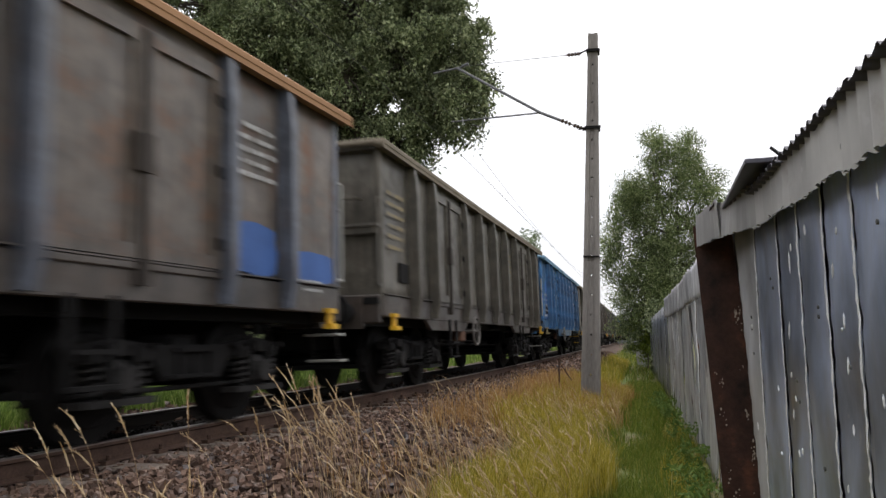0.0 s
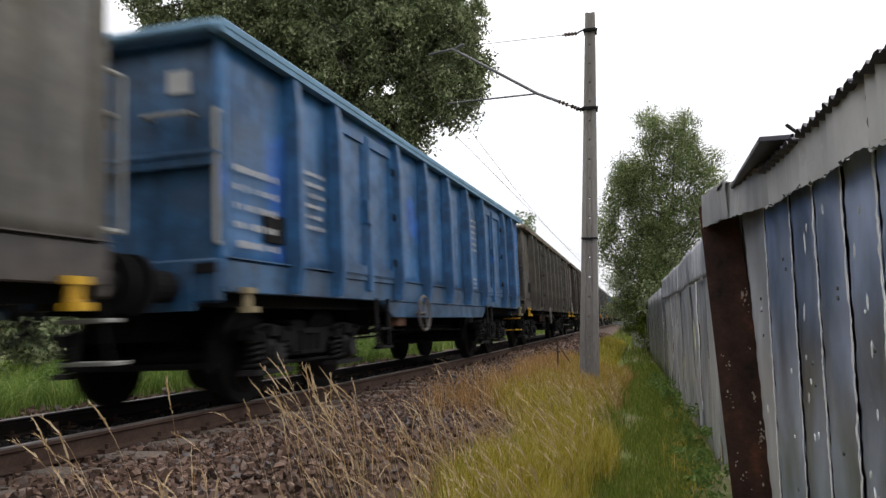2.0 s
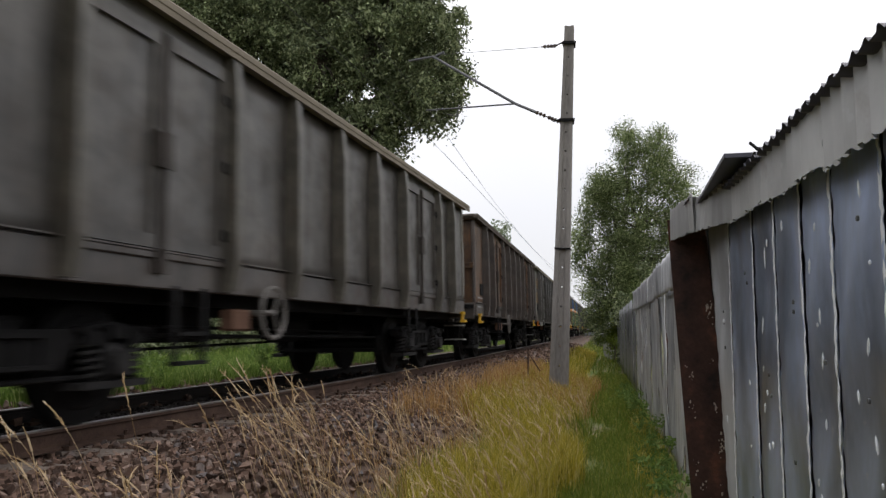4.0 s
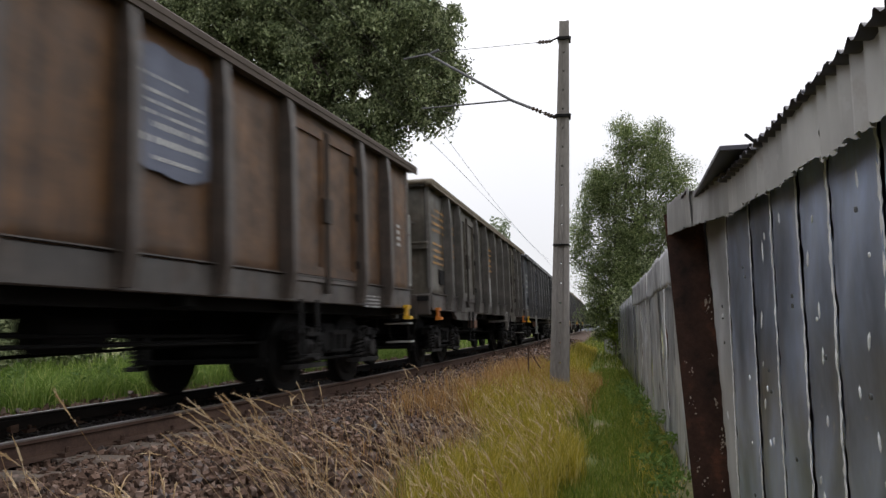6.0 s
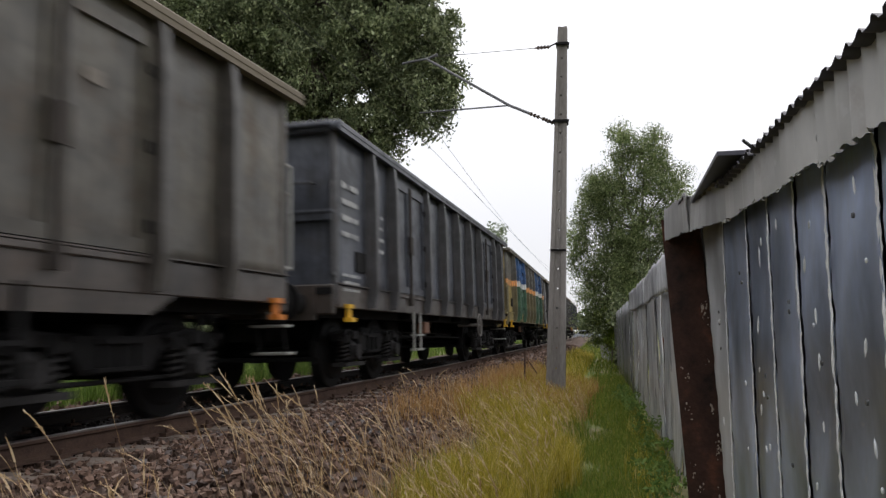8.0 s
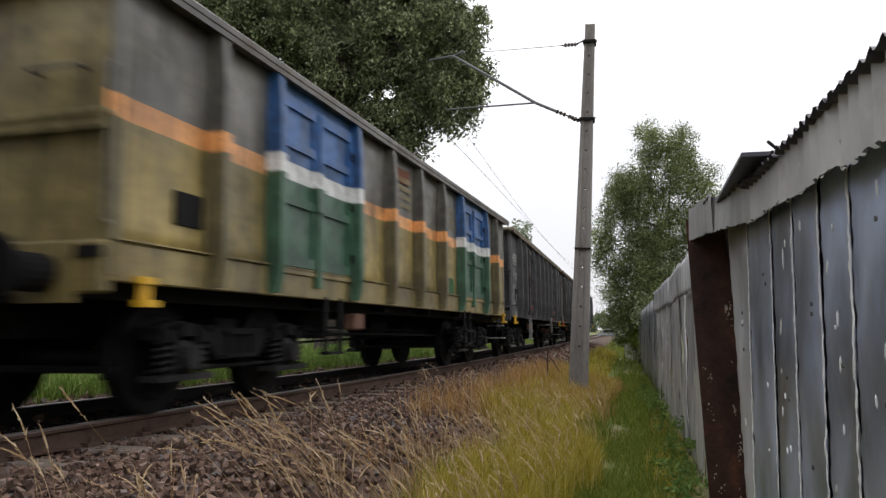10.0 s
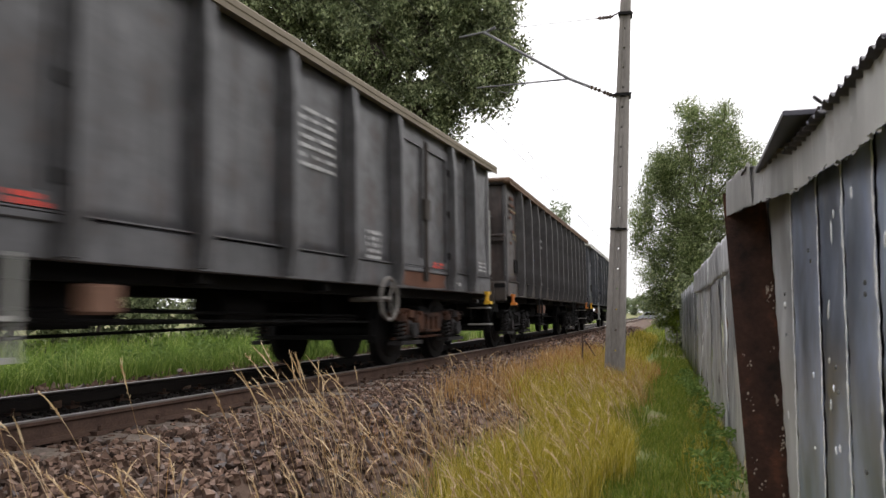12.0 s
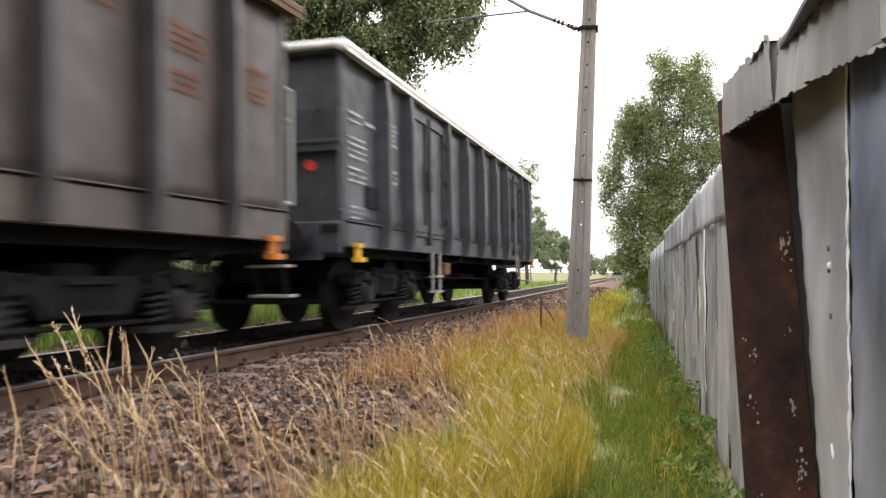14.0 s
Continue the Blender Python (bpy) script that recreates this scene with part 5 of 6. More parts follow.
    # small panel door on the ribbed wagon
    bm = bm_box((0.05, 0.8, 0.06), 0.01, (1.36, -3.2, 2.35))
    bm_add(bm, (0.05, 0.8, 0.04), (1.36, -3.2, 2.2))
    bm_add(bm, (0.05, 0.8, 0.05), (1.36, -3.2, 1.35))
    part("panel_bars", bm, soot_post, group[9])
    part("sign_plate", bm_box((0.22, 0.02, 0.2), 0.003, (0.9, F + 0.025, 2.8)), WHITE, group[2], "small pale warning plate")
    return group


def paint_patch(wagon, y0, y1, z0, z1, mat, seed, label, rough=0.12):
    """A brushed-on patch of other paint with an uneven outline, a hair proud of the plate."""
    rng = random.Random(seed)
    cy, cz, n = (y0 + y1) / 2, (z0 + z1) / 2, 26
    pts = []
    for i in range(n):
        a = 2 * math.pi * i / n
        c, s = math.cos(a), math.sin(a)
        k = 1 / max(abs(c), abs(s)) ** 0.8 * (1 - rough * (0.5 + 0.5 * noise.noise((c * 1.7 + seed, s * 1.7, seed * 2.3))) - rng.uniform(0, 0.05))
        pts.append((cy + c * k * (y1 - y0) / 2, cz + s * k * (z1 - z0) / 2))
    bm = bmesh.new()
    bm_poly(bm, pts, 1.352, 1.359)
    part("paint_patch", bm, mat, wagon, label)


WAGONS = train()
BLUE_PATCH = plain("blue_touch_up", (0.045, 0.10, 0.27), 0.6, 0, 0.3, 8)
PALE_PATCH = plain("pale_chalky_patch", (0.17, 0.15, 0.13), 0.8, 0, 0.35, 8)
GREY_PATCH = plain("pale_grey_patch", (0.12, 0.13, 0.17), 0.8, 0, 0.3, 8)
RUST_PATCH = plain("fresh_rust_patch", (0.105, 0.048, 0.03), 0.85, 0, 0.4, 8)
CHALK_WHITE = plain("chalk_white_smear", (0.34, 0.34, 0.33), 0.8, 0, 0.25, 10)
RUSTY_BOGIE = ramp_mat("rusted_bogie_frame", 1.6, [(0.42, (0.014, 0.012, 0.012)), (0.6, (0.085, 0.038, 0.022))], 0.85, fine=25)
ORANGE_CHALK = plain("chalky_orange_paint", (0.15, 0.062, 0.034), 0.85, 0, 0.5, 10)
OLIVE_PATCH = plain("green_touch_up", (0.03, 0.085, 0.03), 0.7, 0, 0.35, 8)
paint_patch(WAGONS[0], 4.55, 5.38, 1.25, 1.80, BLUE_PATCH, 1, "rough blue touch-up paint", 0.25)
paint_patch(WAGONS[0], 5.52, 6.5, 1.28, 1.62, BLUE_PATCH, 2, "rough blue touch-up paint", 0.2)
paint_patch(WAGONS[4], -2.3, -1.42, 2.1, 2.75, PALE_PATCH, 5, "round chalky white patch", 0.2)
paint_patch(WAGONS[4], 0.08, 1.17, 1.85, 3.0, GREY_PATCH, 6, "faded blue-grey notice panel", 0.18)
paint_patch(WAGONS[5], -0.38, -0.2, 1.12, 1.95, CHALK_WHITE, 7, "white smear of paint", 0.3)
for k, (y0, y1, z0, z1) in enumerate(((0.15, 0.5, 2.5, 2.75), (0.7, 1.05, 2.2, 2.4), (1.4, 1.55, 2.55, 2.9), (1.45, 1.7, 1.9, 2.2), (-1.95, -1.55, 1.4, 1.52), (3.7, 3.95, 2.4, 2.55))):
    paint_patch(WAGONS[5], y0, y1, z0, z1, PALE_PATCH, 50 + k, "flaked pale repair patch", 0.5)
paint_patch(WAGONS[5], 0.5, 0.86, 1.45, 1.72, PALE_YELLOW, 8, "faded yellow notice panel", 0.1)
paint_patch(WAGONS[7], 1.4, 2.2, 1.25, 1.6, OLIVE_PATCH, 9, "green repaint", 0.3)
paint_patch(WAGONS[7], -1.05, -0.25, 2.72, 2.98, ORANGE_CHALK, 15, "faded orange stencil remains", 0.4)
paint_patch(WAGONS[8], 2.3, 4.5, 1.0, 1.27, RUST_PATCH, 10, "orange rust along the sill", 0.3)
letter_bars(WAGONS[8], ((3.75, 1.36, 0.4, 2, 0.04, 0.045), (-2.95, 1.36, 0.3, 2, 0.04, 0.045)), RED, 1.39)
for k, (y, z, w) in enumerate(((-6.45, 2.85, 0.5), (-6.45, 2.72, 0.62), (-6.45, 2.6, 0.7), (-6.45, 2.47, 0.3), (-6.2, 2.22, 0.25), (-6.4, 1.98, 0.2), (-5.5, 2.12, 0.7), (-5.5, 2.02, 0.75))):
    paint_patch(WAGONS[9], y, y + w, z, z + 0.075, RUST_PATCH, 20 + k, "faint orange stencil remains", 0.5)
letter_bars(WAGONS[9], ((5.72, 2.46, 0.62, 5, 0.055, 0.062), (4.8, 2.56, 0.6, 4, 0.055, 0.062), (4.85, 2.2, 0.5, 3, 0.05, 0.06), (3.85, 2.6, 0.6, 3, 0.05, 0.06)), ORANGE_CHALK, 1.348)
paint_patch(WAGONS[9], -3.75, -3.55, 1.6, 2.0, BLUE_PATCH, 14, "blue overspray", 0.4)
for bogie in [c for c in WAGONS[8].children if c.name.startswith("bogie") and c.matrix_basis.translation.y > 0]:
    for frame_side in [c for c in bogie.children if c.name.startswith("side_frame")]:
        frame_side.data = frame_side.data.copy()
        frame_side.data.materials[0] = RUSTY_BOGIE
        frame_side["label"] = "orange rusted bogie frame"
S_START = 8.23 - YA - 6.65


def travelled(t):
    return SPACING * (0.613 * t + 0.0019 * t * t)


# each coupling sits a little tighter or looser
SLACK = (-0.24, -0.3, -0.32, -0.26, -0.2, -0.26, -0.29, -0.24, -0.18, -0.17, -0.23)


def wagon_pose(n, t):
    s = S_START + n * SPACING + SLACK[n] - travelled(t)
    a, b = Vector(on_track(s - 4.5)[:2]), Vector(on_track(s + 4.5)[:2])
    c, d = (a + b) / 2, b - a
    return pose(c.x, c.y, ZR, 0, -CANT, math.degrees(math.atan2(-d.x, d.y)))


def motions():
    times = [0.5 * i for i in range(29)]
    for n, wagon in enumerate(WAGONS):
        walk(wagon, [(t, wagon_pose(n, t)) for t in times])
    gust = ((0, 4), (0.5, 24), (1, 50), (1.5, 26), (2, 12), (2.5, 8), (3, 2), (4.2, 20), (5.5, 28), (6, 42), (6.5, 54), (7, 44), (7.5, 34), (8, 20), (9.2, 30), (10, 48), (10.5, 54), (11, 20), (11.5, 24), (12, 18), (12.5, 10), (13, 26), (13.5, 16), (14, 2))
    for k, (tuft, x, y, z) in enumerate(TUFTS):
        walk(tuft, [(t, pose(x, y, z, 0.5 * g + 2 * math.sin(3 * t + k), -0.6 * g - 2 * math.cos(4 * t + k), 0)) for t, g in gust])
    spins = [i / 15 for i in range(211)]
    for w, ay in WHEELS:
        walk(w, [(t, pose(0, ay, 0.46, -math.degrees(-travelled(t) / 0.46) % 360, 0, 0)) for t in spins])


# ---- trees and bushes ----
def leaf_cloud(name, clumps, per, size, material, rng, droop=0.0):
    """Small folded leaves round the clumps (x, y, z, radius)."""
    cl = np.asarray(clumps)
    n = len(cl) * per
    c = np.repeat(cl, per, 0)
    d = rng.normal(0, 1, (n, 3))
    d /= np.linalg.norm(d, axis=1)[:, None]
    p = c[:, :3] + d * (c[:, 3:] * rng.uniform(0.15, 1.0, (n, 1)) ** 0.6) * np.array([1, 1, 0.8])
    p[:, 2] -= droop * rng.uniform(0, 1, n) ** 2 * c[:, 3]
    a = rng.normal(0, 1, (n, 3)) + np.array([0, 0, -0.6 * (droop > 0)])
    a /= np.linalg.norm(a, axis=1)[:, None]
    b = np.cross(a, rng.normal(0, 1, (n, 3)))
    b /= np.linalg.norm(b, axis=1)[:, None] + 1e-9
    s = size * rng.uniform(0.6, 1.3, (n, 1))
    w = np.cross(a, b) * s * 0.12
    v = np.stack([p - a * s * 0.5, p + b * s * 0.24 + w, p + a * s * 0.5, p - b * s * 0.24 + w], 1).reshape(-1, 3)
    f = (np.array([[0, 1, 2], [0, 2, 3]])[None] + (np.arange(n) * 4)[:, None, None]).reshape(-1, 3)
    return raw_mesh(name, v, f, material)


def limb(bm, a, b, r0, r1, rng, bits=4, wob=0.12):
    a, b = Vector(a), Vector(b)
    p, d = a, b - a
    for i in range(bits):
        q = a + d * (i + 1) / bits
        if i < bits - 1:
            q += Vector(rng.normal(0, wob * d.length / bits, 3))
        bm_tube(bm, p, q, r0 + (r1 - r0) * i / bits, 7, r0 + (r1 - r0) * (i + 1) / bits)
        p = q


def make_tree(name, label, base, height, lobes, clumps_per, per, size, material, seed, trunk=0.25, clump_r=(0.5, 1.0), droop=0.0, bark=None, stems=1, shell=0.45):
    """A tapered trunk, limbs to every lobe (x, y, z, rx, ry, rz) and leaves in clumps with gaps."""
    rng = np.random.default_rng(seed)
    tree = tagged(new(name), label, "tree")
    bm = bmesh.new()
    b = Vector(base)
    top = Vector((np.mean([q[0] for q in lobes]), np.mean([q[1] for q in lobes]), b.z + height * 0.8))
    limb(bm, b - Vector((0, 0, 0.2)), top, trunk, trunk * 0.3, rng, 7, 0.06)
    clumps = []
    for lx, ly, lz, rx, ry, rz in lobes:
        t = 0.25 + 0.5 * rng.uniform()
        start = b.lerp(top, t)
        limb(bm, start, (lx, ly, lz), trunk * 0.45, trunk * 0.12, rng, 5, 0.15)
        n = int(clumps_per * (rx * ry * rz) ** (2 / 3) / 2.5) + 4
        d = rng.normal(0, 1, (n, 3))
        d /= np.linalg.norm(d, axis=1)[:, None]
        r = rng.uniform(shell, 1.0, (n, 1)) ** 0.7
        pts = np.array([lx, ly, lz]) + d * r * np.array([rx, ry, rz])
        for q in pts:
            clumps.append((*q, rng.uniform(*clump_r)))
            if rng.uniform() < 0.35:
                limb(bm, (lx, ly, lz), q, trunk * 0.10, 0.012, rng, 3, 0.1)
    part("trunk", bm, bark or BARK, tree)
    part("crown", leaf_cloud("crown", clumps, per, size, material, rng, droop), None, tree)
    return tree


make_tree("willow_tree", "huge dark green willow with a dense drooping crown", (-10.5, 25.0, 0.1), 15,
          [(-7.0, 24.5, 11.4, 2.3, 2.5, 1.9), (-6.2, 24.2, 9.4, 1.6, 2.0, 1.5), (-9.6, 25, 13, 3.2, 3, 2.8), (-12.5, 25, 12, 3.2, 3, 2.6), (-8.0, 24.2, 8.0, 1.2, 1.6, 1.0), (-15.5, 25, 14, 3, 3, 2.6), (-9.5, 25, 16.5, 3.5, 3, 2.6), (-11.5, 24.5, 9.2, 2.0, 2, 1.3), (-13.5, 25, 7.5, 2.2, 2, 1.6), (-6.6, 24, 13.4, 1.3, 2, 1.0), (-9.6, 23.6, 10.2, 2.0, 1.6, 1.6), (-7.6, 23.6, 10.6, 1.6, 1.6, 1.4)],
          80, 150, 0.15, LEAF_DARK, 21, 0.5, (0.26, 0.62), 0.9, shell=0.45)
make_tree("birch_tree", "tall bright green birch with a loose upright crown", (1.3, 34, 0), 10.5,
          [(0.45, 34, 9.35, 0.75, 1.2, 1.35), (1.7, 34, 9.3, 0.7, 1.2, 1.3), (-0.8, 33.9, 7.4, 0.8, 1.0, 1.0), (-1.7, 33.8, 4.9, 0.45, 0.8, 0.8), (1.0, 34, 8.0, 1.3, 1.2, 1.2), (-0.1, 34, 7.2, 1.3, 1.5, 1.4), (2.3, 34, 7.3, 1.1, 1.4, 1.4), (1.2, 34, 5.8, 2.2, 1.6, 1.5), (0.8, 34, 4.4, 2.3, 1.6, 1.5), (-0.2, 33.6, 4.6, 1.0, 1.3, 1.4), (1.4, 34, 3.2, 2.0, 1.6, 1.2), (-1.5, 33.8, 5.6, 0.5, 0.8, 0.8), (-0.9, 34, 6.6, 0.8, 1.0, 1.0), (-1.2, 33.8, 3.6, 0.8, 1.0, 1.2), (-1.0, 33.8, 2.0, 0.8, 1.0, 0.9), (2.9, 34, 5.6, 0.8, 1.0, 1.2), (0.3, 33.5, 2.6, 1.3, 1.4, 1.2)],
          110, 120, 0.085, LEAF_BIRCH, 22, 0.12, (0.24, 0.6), 1.0, shell=0.2)
for k, (x, y, z, r) in enumerate(((-0.25, 36, 1.5, 1.2), (0.6, 30, 1.6, 1.3), (-1.0, 44, 1.4, 1.0))):
    make_tree("bush", "dense dark green bush at the end of the fence", (x, y, 0), z + r * 0.5, [(x, y, z, r * 0.8, r, r * 1.2), (x + 0.5, y, z + 0.9, r * 0.7, r, r)], 26, 110, 0.15, LEAF_DARK, 30 + k, 0.06, (0.25, 0.45))
make_tree("lime_bush", "yellow-green shrub leaning over the far fence", (-0.3, 33.6, 0), 2.3, [(-0.3, 33.6, 1.7, 0.6, 0.7, 0.7), (0.05, 33.7, 2.2, 0.6, 0.7, 0.45), (-0.5, 33.6, 0.9, 0.4, 0.7, 0.6)], 50, 90, 0.13, LEAF_LIME, 40, 0.04, (0.15, 0.3))
for k, (x, y, h, r) in enumerate(((-14.0, 90, 9.4, 3.4), (-11.6, 96, 7.4, 2.6), (-18, 92, 10.5, 4.0), (-24, 100, 9.5, 4.0), (-9.8, 108, 5.6, 2.6), (-31, 108, 7, 4), (-40, 112, 8, 5), (-6, 130, 5, 3.2), (2, 120, 5, 3))):
    make_tree("far_tree", "pale green roundish tree beyond the bend", (x, y, 0), h, [(x, y, h * 0.62, r * 0.7, r * 0.7, h * 0.33), (x + r * 0.4, y, h * 0.45, r * 0.6, r * 0.6, h * 0.28), (x - r * 0.4, y, h * 0.5, r * 0.6, r * 0.6, h * 0.28)], 12, 70, 0.42, LEAF_FAR, 50 + k, 0.16, (0.5, 0.9))
for k in range(16):
    y = 3 + 4.2 * k
    x = centre_x(y) - 11.5 - 1.2 * math.sin(k * 2.1)
    make_tree("hedge_bush", "dense shady hedge bush behind the railway meadow", (x, y, 0.1), 2.6, [(x, y, 1.1, 1.2, 2.8, 1.2), (x - 0.5, y + 1.5, 2.1, 1.2, 2.2, 1.0)], 22, 110, 0.22, LEAF_DARK, 70 + k, 0.08, (0.4, 0.7))
make_tree("slender_tree", "distant tree with a thin feathery top", (-9.5, 62, 0), 11, [(-9.4, 62, 9.2, 0.9, 1, 1.2), (-9.8, 62, 7.4, 1.3, 1, 1.4)], 16, 60, 0.25, LEAF_FAR, 61, 0.15, (0.3, 0.6))


# ---- grass ----
def blades(n, area, height, width, lean, rng, keep=None, seg_curve=0.5, tuft=0):
    """Curved tapering blades. area: (u0, u1, y0, y1) beside the track's centre."""
    u0, u1, y0, y1 = area
    if tuft:
        m = max(1, n // tuft)
        cu, cy = rng.uniform(u0, u1, m), rng.uniform(y0, y1, m)
        u = np.repeat(cu, tuft) + rng.normal(0, 0.05, m * tuft)
        y = np.repeat(cy, tuft) + rng.normal(0, 0.05, m * tuft)
    else:
        u, y = rng.uniform(u0, u1, n), rng.uniform(y0, y1, n)
    if keep is not None:
        k = keep(u, y, rng)
        u, y = u[k], y[k]
    # ragged borders
    rag = 0.16 * np.sin(y * 2.3 + u0 * 5) + 0.1 * np.sin(y * 6.1 + 1.7) + rng.normal(0, 0.08, len(u))
    k = (u > u0 + 0.12 + rag * (u1 - u0 < 3)) & (u < u1 - 0.1 + 0.7 * rag * (u1 - u0 < 3))
    u, y = u[k], y[k]
    n = len(u)
    z = np.interp(u, PROFILE_U, PROFILE_Z) - 0.02
    yc = np.clip(y, -60, 140)
    x = u + np.where(yc - YA < BEND_END, XA - (yc - YA) ** 2 / (2 * RAD), XA - BEND_END ** 2 / (2 * RAD) - (yc - YA - BEND_END) * BEND_END / RAD)
    h = rng.uniform(height[0], height[1], n)
    a = rng.uniform(0, 6.283, n)
    ln = h * rng.uniform(0.05, lean, n)
    dx, dy = np.cos(a) * ln, np.sin(a) * ln
    w = rng.uniform(0.6, 1.2, n) * width
    b = rng.uniform(0, 6.283, n)
    wx, wy = np.cos(b) * w, np.sin(b) * w
    P = np.stack([x, y, z], 1)
    W = np.stack([wx, wy, 0 * w], 1)
    mid = P + np.stack([dx * 0.3, dy * 0.3, h * 0.6], 1)
    tip = P + np.stack([dx, dy, h * (1 - 0.25 * rng.uniform(0, 1, n) * lean)], 1)
    v = np.stack([P - W, P + W, mid - W * 0.7, mid + W * 0.7, tip], 1).reshape(-1, 3)
    f = (np.array([[0, 1, 3], [0, 3, 2], [2, 3, 4]])[None] + (np.arange(n) * 5)[:, None, None]).reshape(-1, 3)
    return v, f


def lay_grass(name, label, material, sets):
    rng = np.random.default_rng(len(name) * 13)
    vs, fs, k = [], [], 0
    for args in sets:
        v, f = blades(rng=rng, **args)
        vs.append(v)
        fs.append(f + k)
        k += len(v)
    ob = new(name, raw_mesh(name, np.concatenate(vs), np.concatenate(fs), material))
    return tagged(ob, label, "grass", kind="stuff")


lay_grass("golden_grass", "tall golden-yellow dry grass beside the ballast", GRASS_GOLD, [
    dict(n=32000, area=(3.2, 4.25, 2.4, 9), height=(0.18, 0.46), width=0.0028, lean=0.6, tuft=9),
    dict(n=24000, area=(2.65, 3.9, 9, 18), height=(0.18, 0.45), width=0.004, lean=0.6, tuft=9),
    dict(n=7000, area=(2.7, 4.3, -14, 2.4), height=(0.15, 0.42), width=0.004, lean=0.7, tuft=9),
    dict(n=5000, area=(2.6, 3.6, 18, 40), height=(0.15, 0.4), width=0.007, lean=0.6),
    dict(n=2500, area=(4.6, 5.1, 4, 14), height=(0.1, 0.3), width=0.003, lean=0.9, tuft=12)])
lay_grass("green_grass", "short green grass on the trodden path", GRASS_GREEN, [
    dict(n=34000, area=(4.05, 5.1, 3, 12), height=(0.05, 0.17), width=0.003, lean=0.9),
    dict(n=12000, area=(4.0, 5.3, -14, 3), height=(0.05, 0.17), width=0.004, lean=0.9),
    dict(n=16000, area=(3.7, 4.9, 12, 24), height=(0.06, 0.2), width=0.005, lean=0.9),
    dict(n=17000, area=(3.05, 4.15, 2.4, 16), height=(0.1, 0.3), width=0.004, lean=0.6, tuft=10),
    dict(n=7000, area=(2.6, 6.0, 24, 70), height=(0.1, 0.35), width=0.012, lean=0.8)])
lay_grass("rusty_grass", "reddish-brown dry grass at the ballast edge", GRASS_RED, [
    dict(n=240, area=(2.4, 2.95, 3.4, 9), height=(0.12, 0.36), width=0.0022, lean=0.8, tuft=16),
    dict(n=900, area=(2.8, 3.3, 5, 10), height=(0.18, 0.45), width=0.0022, lean=0.7, tuft=18),
    dict(n=4000, area=(2.1, 2.95, 8, 16), height=(0.15, 0.45), width=0.003, lean=0.7, tuft=14),
    dict(n=8000, area=(2.4, 4.0, 11.5, 18), height=(0.2, 0.5), width=0.004, lean=0.6, tuft=14)])
lay_grass("field_grass", "lush green meadow grass beyond the rails", GRASS_FIELD, [
    dict(n=9000, area=(-3.2, -1.75, 3, 24), height=(0.2, 0.5), width=0.007, lean=1.1, tuft=8),
    dict(n=26000, area=(-6.5, -2.3, 4, 26), height=(0.25, 0.65), width=0.009, lean=1.1, tuft=7),
    dict(n=9000, area=(-9, -2, -14, 4), height=(0.2, 0.5), width=0.008, lean=0.7, tuft=7),
    dict(n=14000, area=(-16, -6, 6, 40), height=(0.3, 0.7), width=0.012, lean=0.7, tuft=7),
    dict(n=9000, area=(-14, -2.4, 26, 80), height=(0.2, 0.5), width=0.018, lean=0.7)])


def stalk_mesh(name, spots, rng, tall, origin=(0, 0, 0), bend=(0.2, 0.7)):
    """Long thin grass stems with bent, feathery seed heads, at the places (x, y, z)."""
    vs, fs, k = [], [], 0
    for x, y, z in spots:
        h = rng.uniform(*tall)
        a = rng.normal(2.9, 0.8)
        lean = h * rng.uniform(*bend)
        pts = []
        for i in range(9):
            t = i / 8
            pts.append(np.array([x + math.cos(a) * lean * t ** 2, y + math.sin(a) * lean * t ** 2 * 0.6, z + h * (t - 0.13 * t ** 4 * lean / h * 3)]) - np.array(origin))
        side = np.array([math.cos(a + 1.2), math.sin(a + 1.2), 0])
        up = np.cross(side, (0, 0, 1.0))
        for i in range(8):
            w0, w1 = (0.0012, 0.0012) if i < 6 else (0.0042, 0.0042 if i == 6 else 0.001)
            for q in (side, up):
                vs += [pts[i] - q * w0, pts[i] + q * w0, pts[i + 1] + q * w1, pts[i + 1] - q * w1]
            fs += [(k, k + 1, k + 2, k + 3), (k + 4, k + 5, k + 6, k + 7)]
            k += 8
        # spikelets that feather the head
        way = (pts[8] - pts[6]) / np.linalg.norm(pts[8] - pts[6])
        for _ in range(16):
            t = rng.uniform(0.68, 0.99)
            i = int(t * 8)
            p = pts[i] + (pts[min(i + 1, 8)] - pts[i]) * (t * 8 - i)
            d = rng.normal(0, 1, 3) * 0.32 + way
            q = p + d * rng.uniform(0.014, 0.034)
            vs += [p, (p + q) / 2 + side * 0.0024, q, (p + q) / 2 - side * 0.0024]
            fs.append((k, k + 1, k + 2, k + 3))
            k += 4
    return raw_mesh(name, np.array(vs), fs, STALK)


def make_stalks():
    rng = np.random.default_rng(77)
    spots = []
    for _ in range(16):
        u, y = rng.uniform(2.4, 3.0), rng.uniform(2.7, 9.5)
        for _ in range(rng.integers(3, 8)):
            spots.append((u + rng.normal(0, 0.08), y + rng.normal(0, 0.1)))
    for _ in range(520):
        spots.append((rng.uniform(3.05, 4.15), rng.uniform(3.0, 13)))
    ob = new("seed_stalks", stalk_mesh("seed_stalks", [(u + centre_x(y), y, ground_z(u)) for u, y in spots], rng, (0.35, 0.64)))
    tagged(ob, "thin dry grass stalks with pale seed heads", "grass", kind="stuff")


TUFTS = []


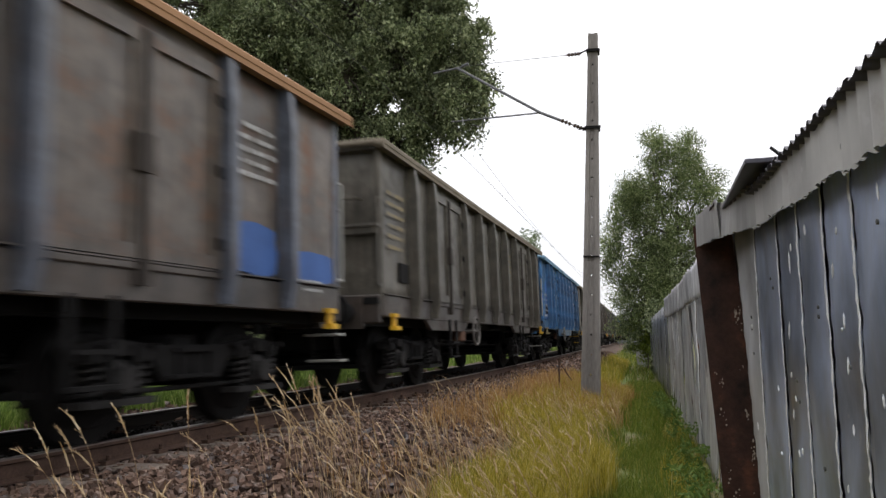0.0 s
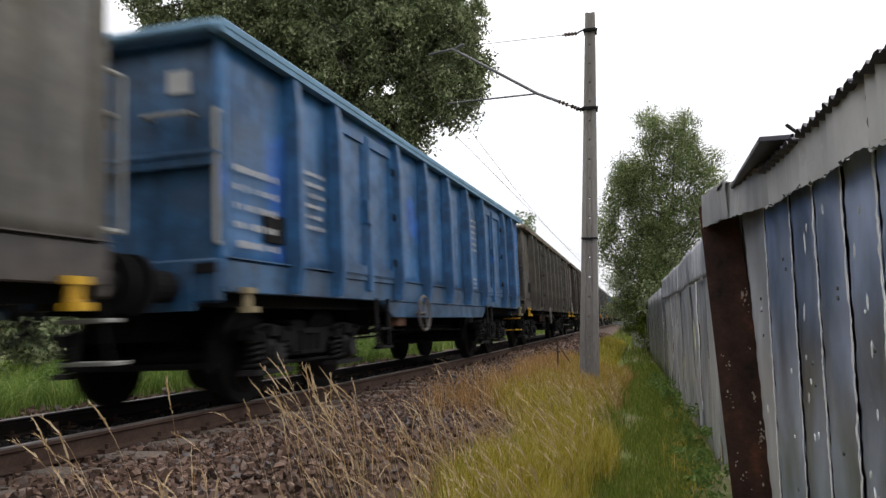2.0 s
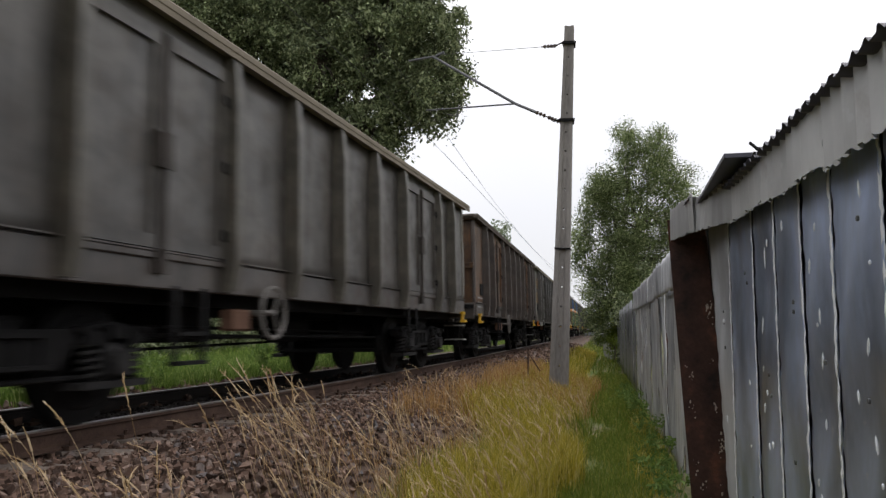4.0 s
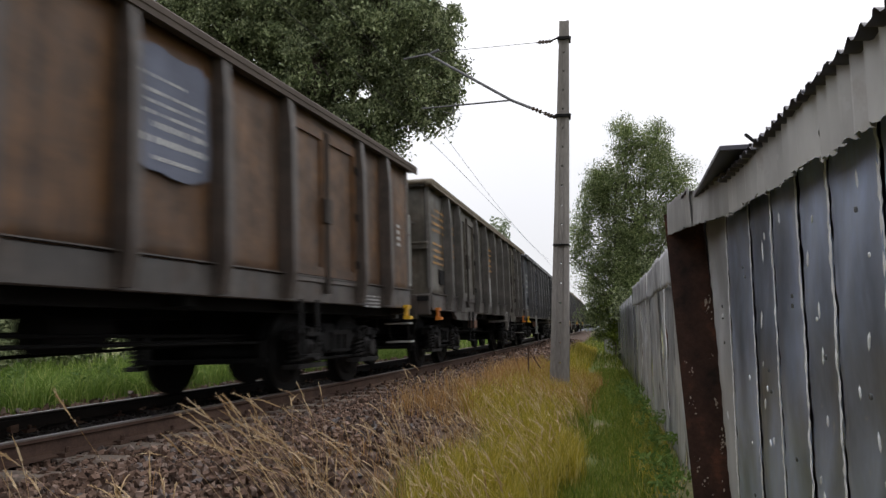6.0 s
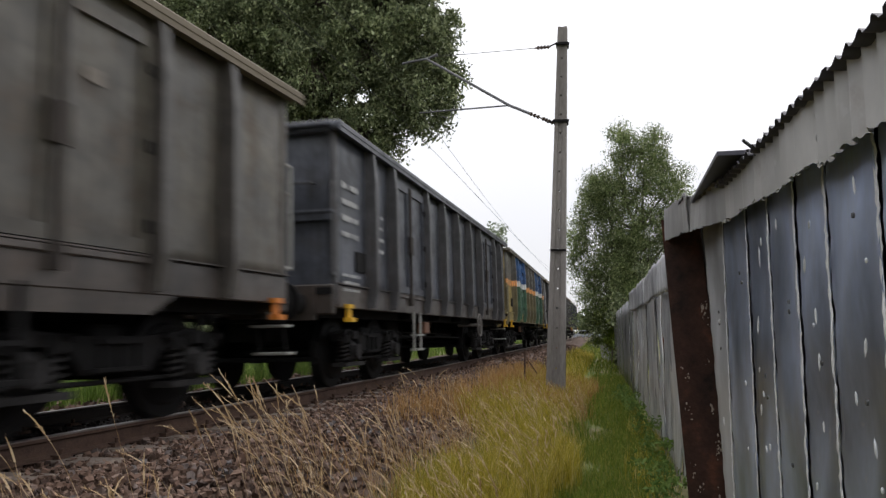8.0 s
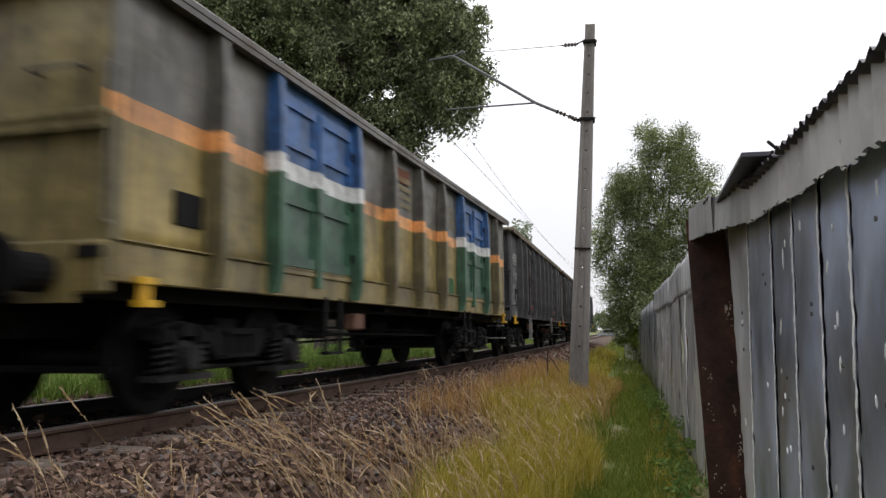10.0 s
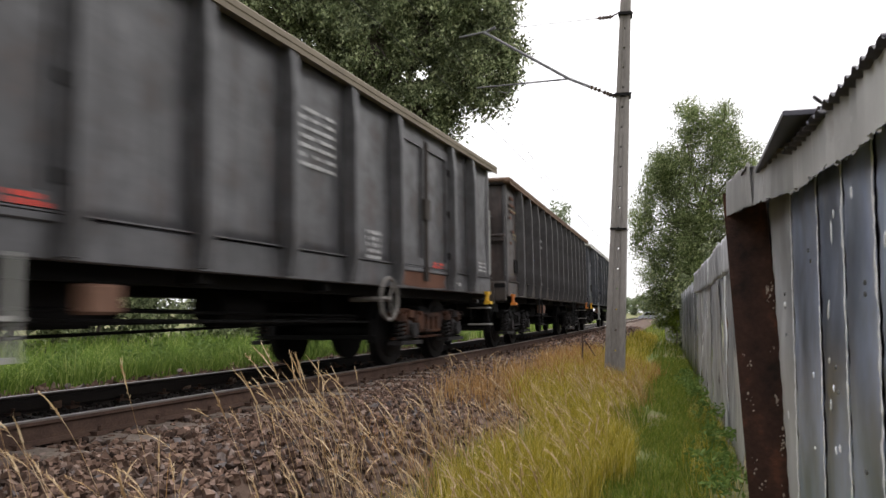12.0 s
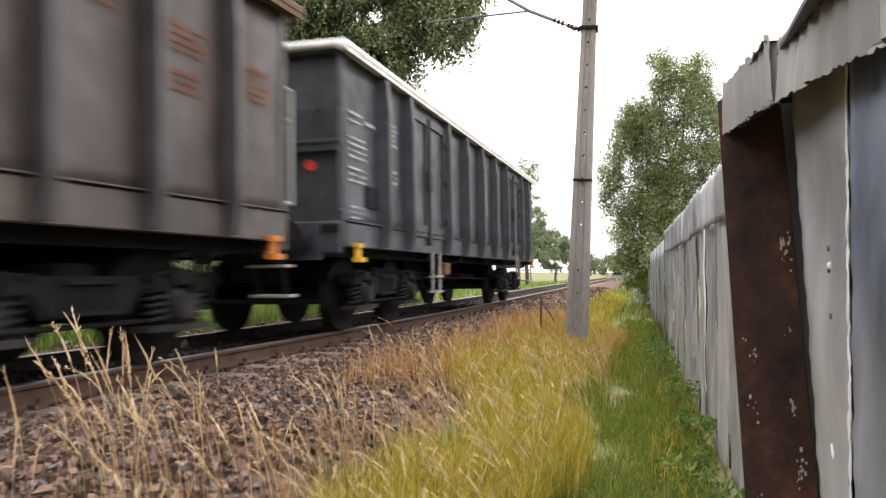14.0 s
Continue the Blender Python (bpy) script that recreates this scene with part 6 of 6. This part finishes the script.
def make_tufts():
    """Tall tufts at the foot of the ballast, which the train's wind bends over."""
    rng = np.random.default_rng(31)
    for u, y, n, r, tall in ((2.80, 4.85, 32, 0.15, (0.6, 1.02)), (3.04, 5.25, 18, 0.14, (0.5, 0.95)), (2.66, 4.3, 8, 0.14, (0.5, 0.85)), (2.6, 3.3, 6, 0.16, (0.5, 0.85)), (2.98, 6.3, 12, 0.16, (0.4, 0.7))):
        x, z = u + centre_x(y), ground_z(u)
        spots = []
        for _ in range(n):
            p, q = x + rng.normal(0, r), y + rng.normal(0, r)
            spots.append((p, q, ground_z(p - centre_x(q)) - 0.02))
        ob = new("grass_tuft", stalk_mesh("grass_tuft", spots, rng, tall, (x, y, z), (0.05, 0.5)))
        ob.matrix_basis = pose(x, y, z)
        tagged(ob, "tall dry grass tuft with feathery seed heads at the ballast foot", "grass", "tall tufts by the ballast", kind="stuff")
        TUFTS.append((ob, x, y, z))


make_tufts()
make_stalks()


def make_weeds():
    rng = np.random.default_rng(5)
    for k in range(16):
        y = 5.6 + k * 0.72 + rng.uniform(-0.2, 0.2)
        x = fence_x(y) - rng.uniform(0.1, 0.3)
        weed = tagged(new("weed_clump"), "low leafy green weed at the foot of the fence", "plant", "weeds along the fence")
        n = rng.integers(2, 5)
        cl = [(x + rng.normal(0, 0.08), y + rng.normal(0, 0.12), rng.uniform(0.06, 0.32), rng.uniform(0.07, 0.14)) for _ in range(n)]
        part("leaves", leaf_cloud("leaves", cl, 34, 0.055, LEAF_WEED, rng), None, weed)
        bm = bmesh.new()
        for c in cl:
            bm_tube(bm, (x, y, 0), c[:3], 0.003, 5)
        part("stem", bm, LEAF_WEED, weed)


# ---- small things beside the line ----
bm = bmesh.new()
bm_tube(bm, (-1.62, 14.3, 0.0), (-1.60, 14.3, 1.02), 0.016, 7)
bm_tube(bm, (-1.60, 14.3, 0.95), (-1.40, 14.4, 0.62), 0.010, 6)
tagged(part("iron_stake", bm, RAIL_RUST), "thin rusty iron stake with a stay beside the pole", "stake")
for k, (x, y, h) in enumerate(((-0.55, 36.0, 1.25), (-0.40, 36.6, 1.1), (-0.75, 37.5, 1.2))):
    bm = bm_box((0.16, 0.08, h), 0.02, (0, 0, h / 2))
    tagged(part("marker_post", bm, WHITE, m=pose(x, y, 0, 4 * k - 4, 3 - 3 * k, 10)), "short pale concrete marker post in the grass", "post", "marker posts by the fence")


def make_car(x, y, turn, paint):
    car = tagged(new("parked_car"), "small pale car parked far along the line", "car")
    car.matrix_basis = pose(x, y, 0, 0, 0, turn)
    bm = bmesh.new()
    bm_poly(bm, [(-2.0, 0.35), (-2.05, 0.75), (-1.9, 0.88), (-1.0, 0.95), (-0.5, 1.42), (0.9, 1.45), (1.5, 0.95), (1.95, 0.88), (2.05, 0.6), (2.0, 0.35)], -0.82, 0.82)
    bmesh.ops.bevel(bm, geom=bm.edges[:], offset=0.05, segments=2, affect="EDGES")
    part("body", bm, paint, car)
    for sx in (-0.832, 0.832):
        bm = bmesh.new()
        bm_poly(bm, [(-0.85, 0.97), (-0.45, 1.35), (0.8, 1.37), (1.25, 0.97)], sx - 0.004, sx + 0.004)
        part("side_window", bm, DARK_STEEL, car)
        for sy in (-1.25, 1.25):
            bm = bmesh.new()
            bm_cyl(bm, 0.31, 0.2, (sx * 0.93, sy, 0.31), "X", 18)
            part("wheel", bm, DARK_STEEL, car)
    return car


CAR_PAINT = plain("pale_car_paint", (0.3, 0.32, 0.35), 0.3, 0.0, 0.05)
make_car(-4.6, 116, 70, CAR_PAINT)
make_car(-3.0, 122, 80, CAR_PAINT)

make_weeds()
rng_weed = np.random.default_rng(15)
for k in range(18):
    y = 4 + k * 1.25
    u = rng_weed.uniform(-4.2, -2.2)
    x, z = u + centre_x(y), ground_z(u)
    weed = tagged(new("meadow_weed"), "bushy green weed in the meadow grass", "plant", "weeds in the meadow")
    cl = [(x + rng_weed.normal(0, 0.15), y + rng_weed.normal(0, 0.2), z + rng_weed.uniform(0.1, 0.6), rng_weed.uniform(0.12, 0.25)) for _ in range(5)]
    part("leaves", leaf_cloud("leaves", cl, 60, 0.08, LEAF_WEED, rng_weed), None, weed)
    bm = bmesh.new()
    for c in cl:
        bm_tube(bm, (x, y, z), c[:3], 0.005, 5)
    part("stem", bm, LEAF_WEED, weed)
make_ballast()

motions()
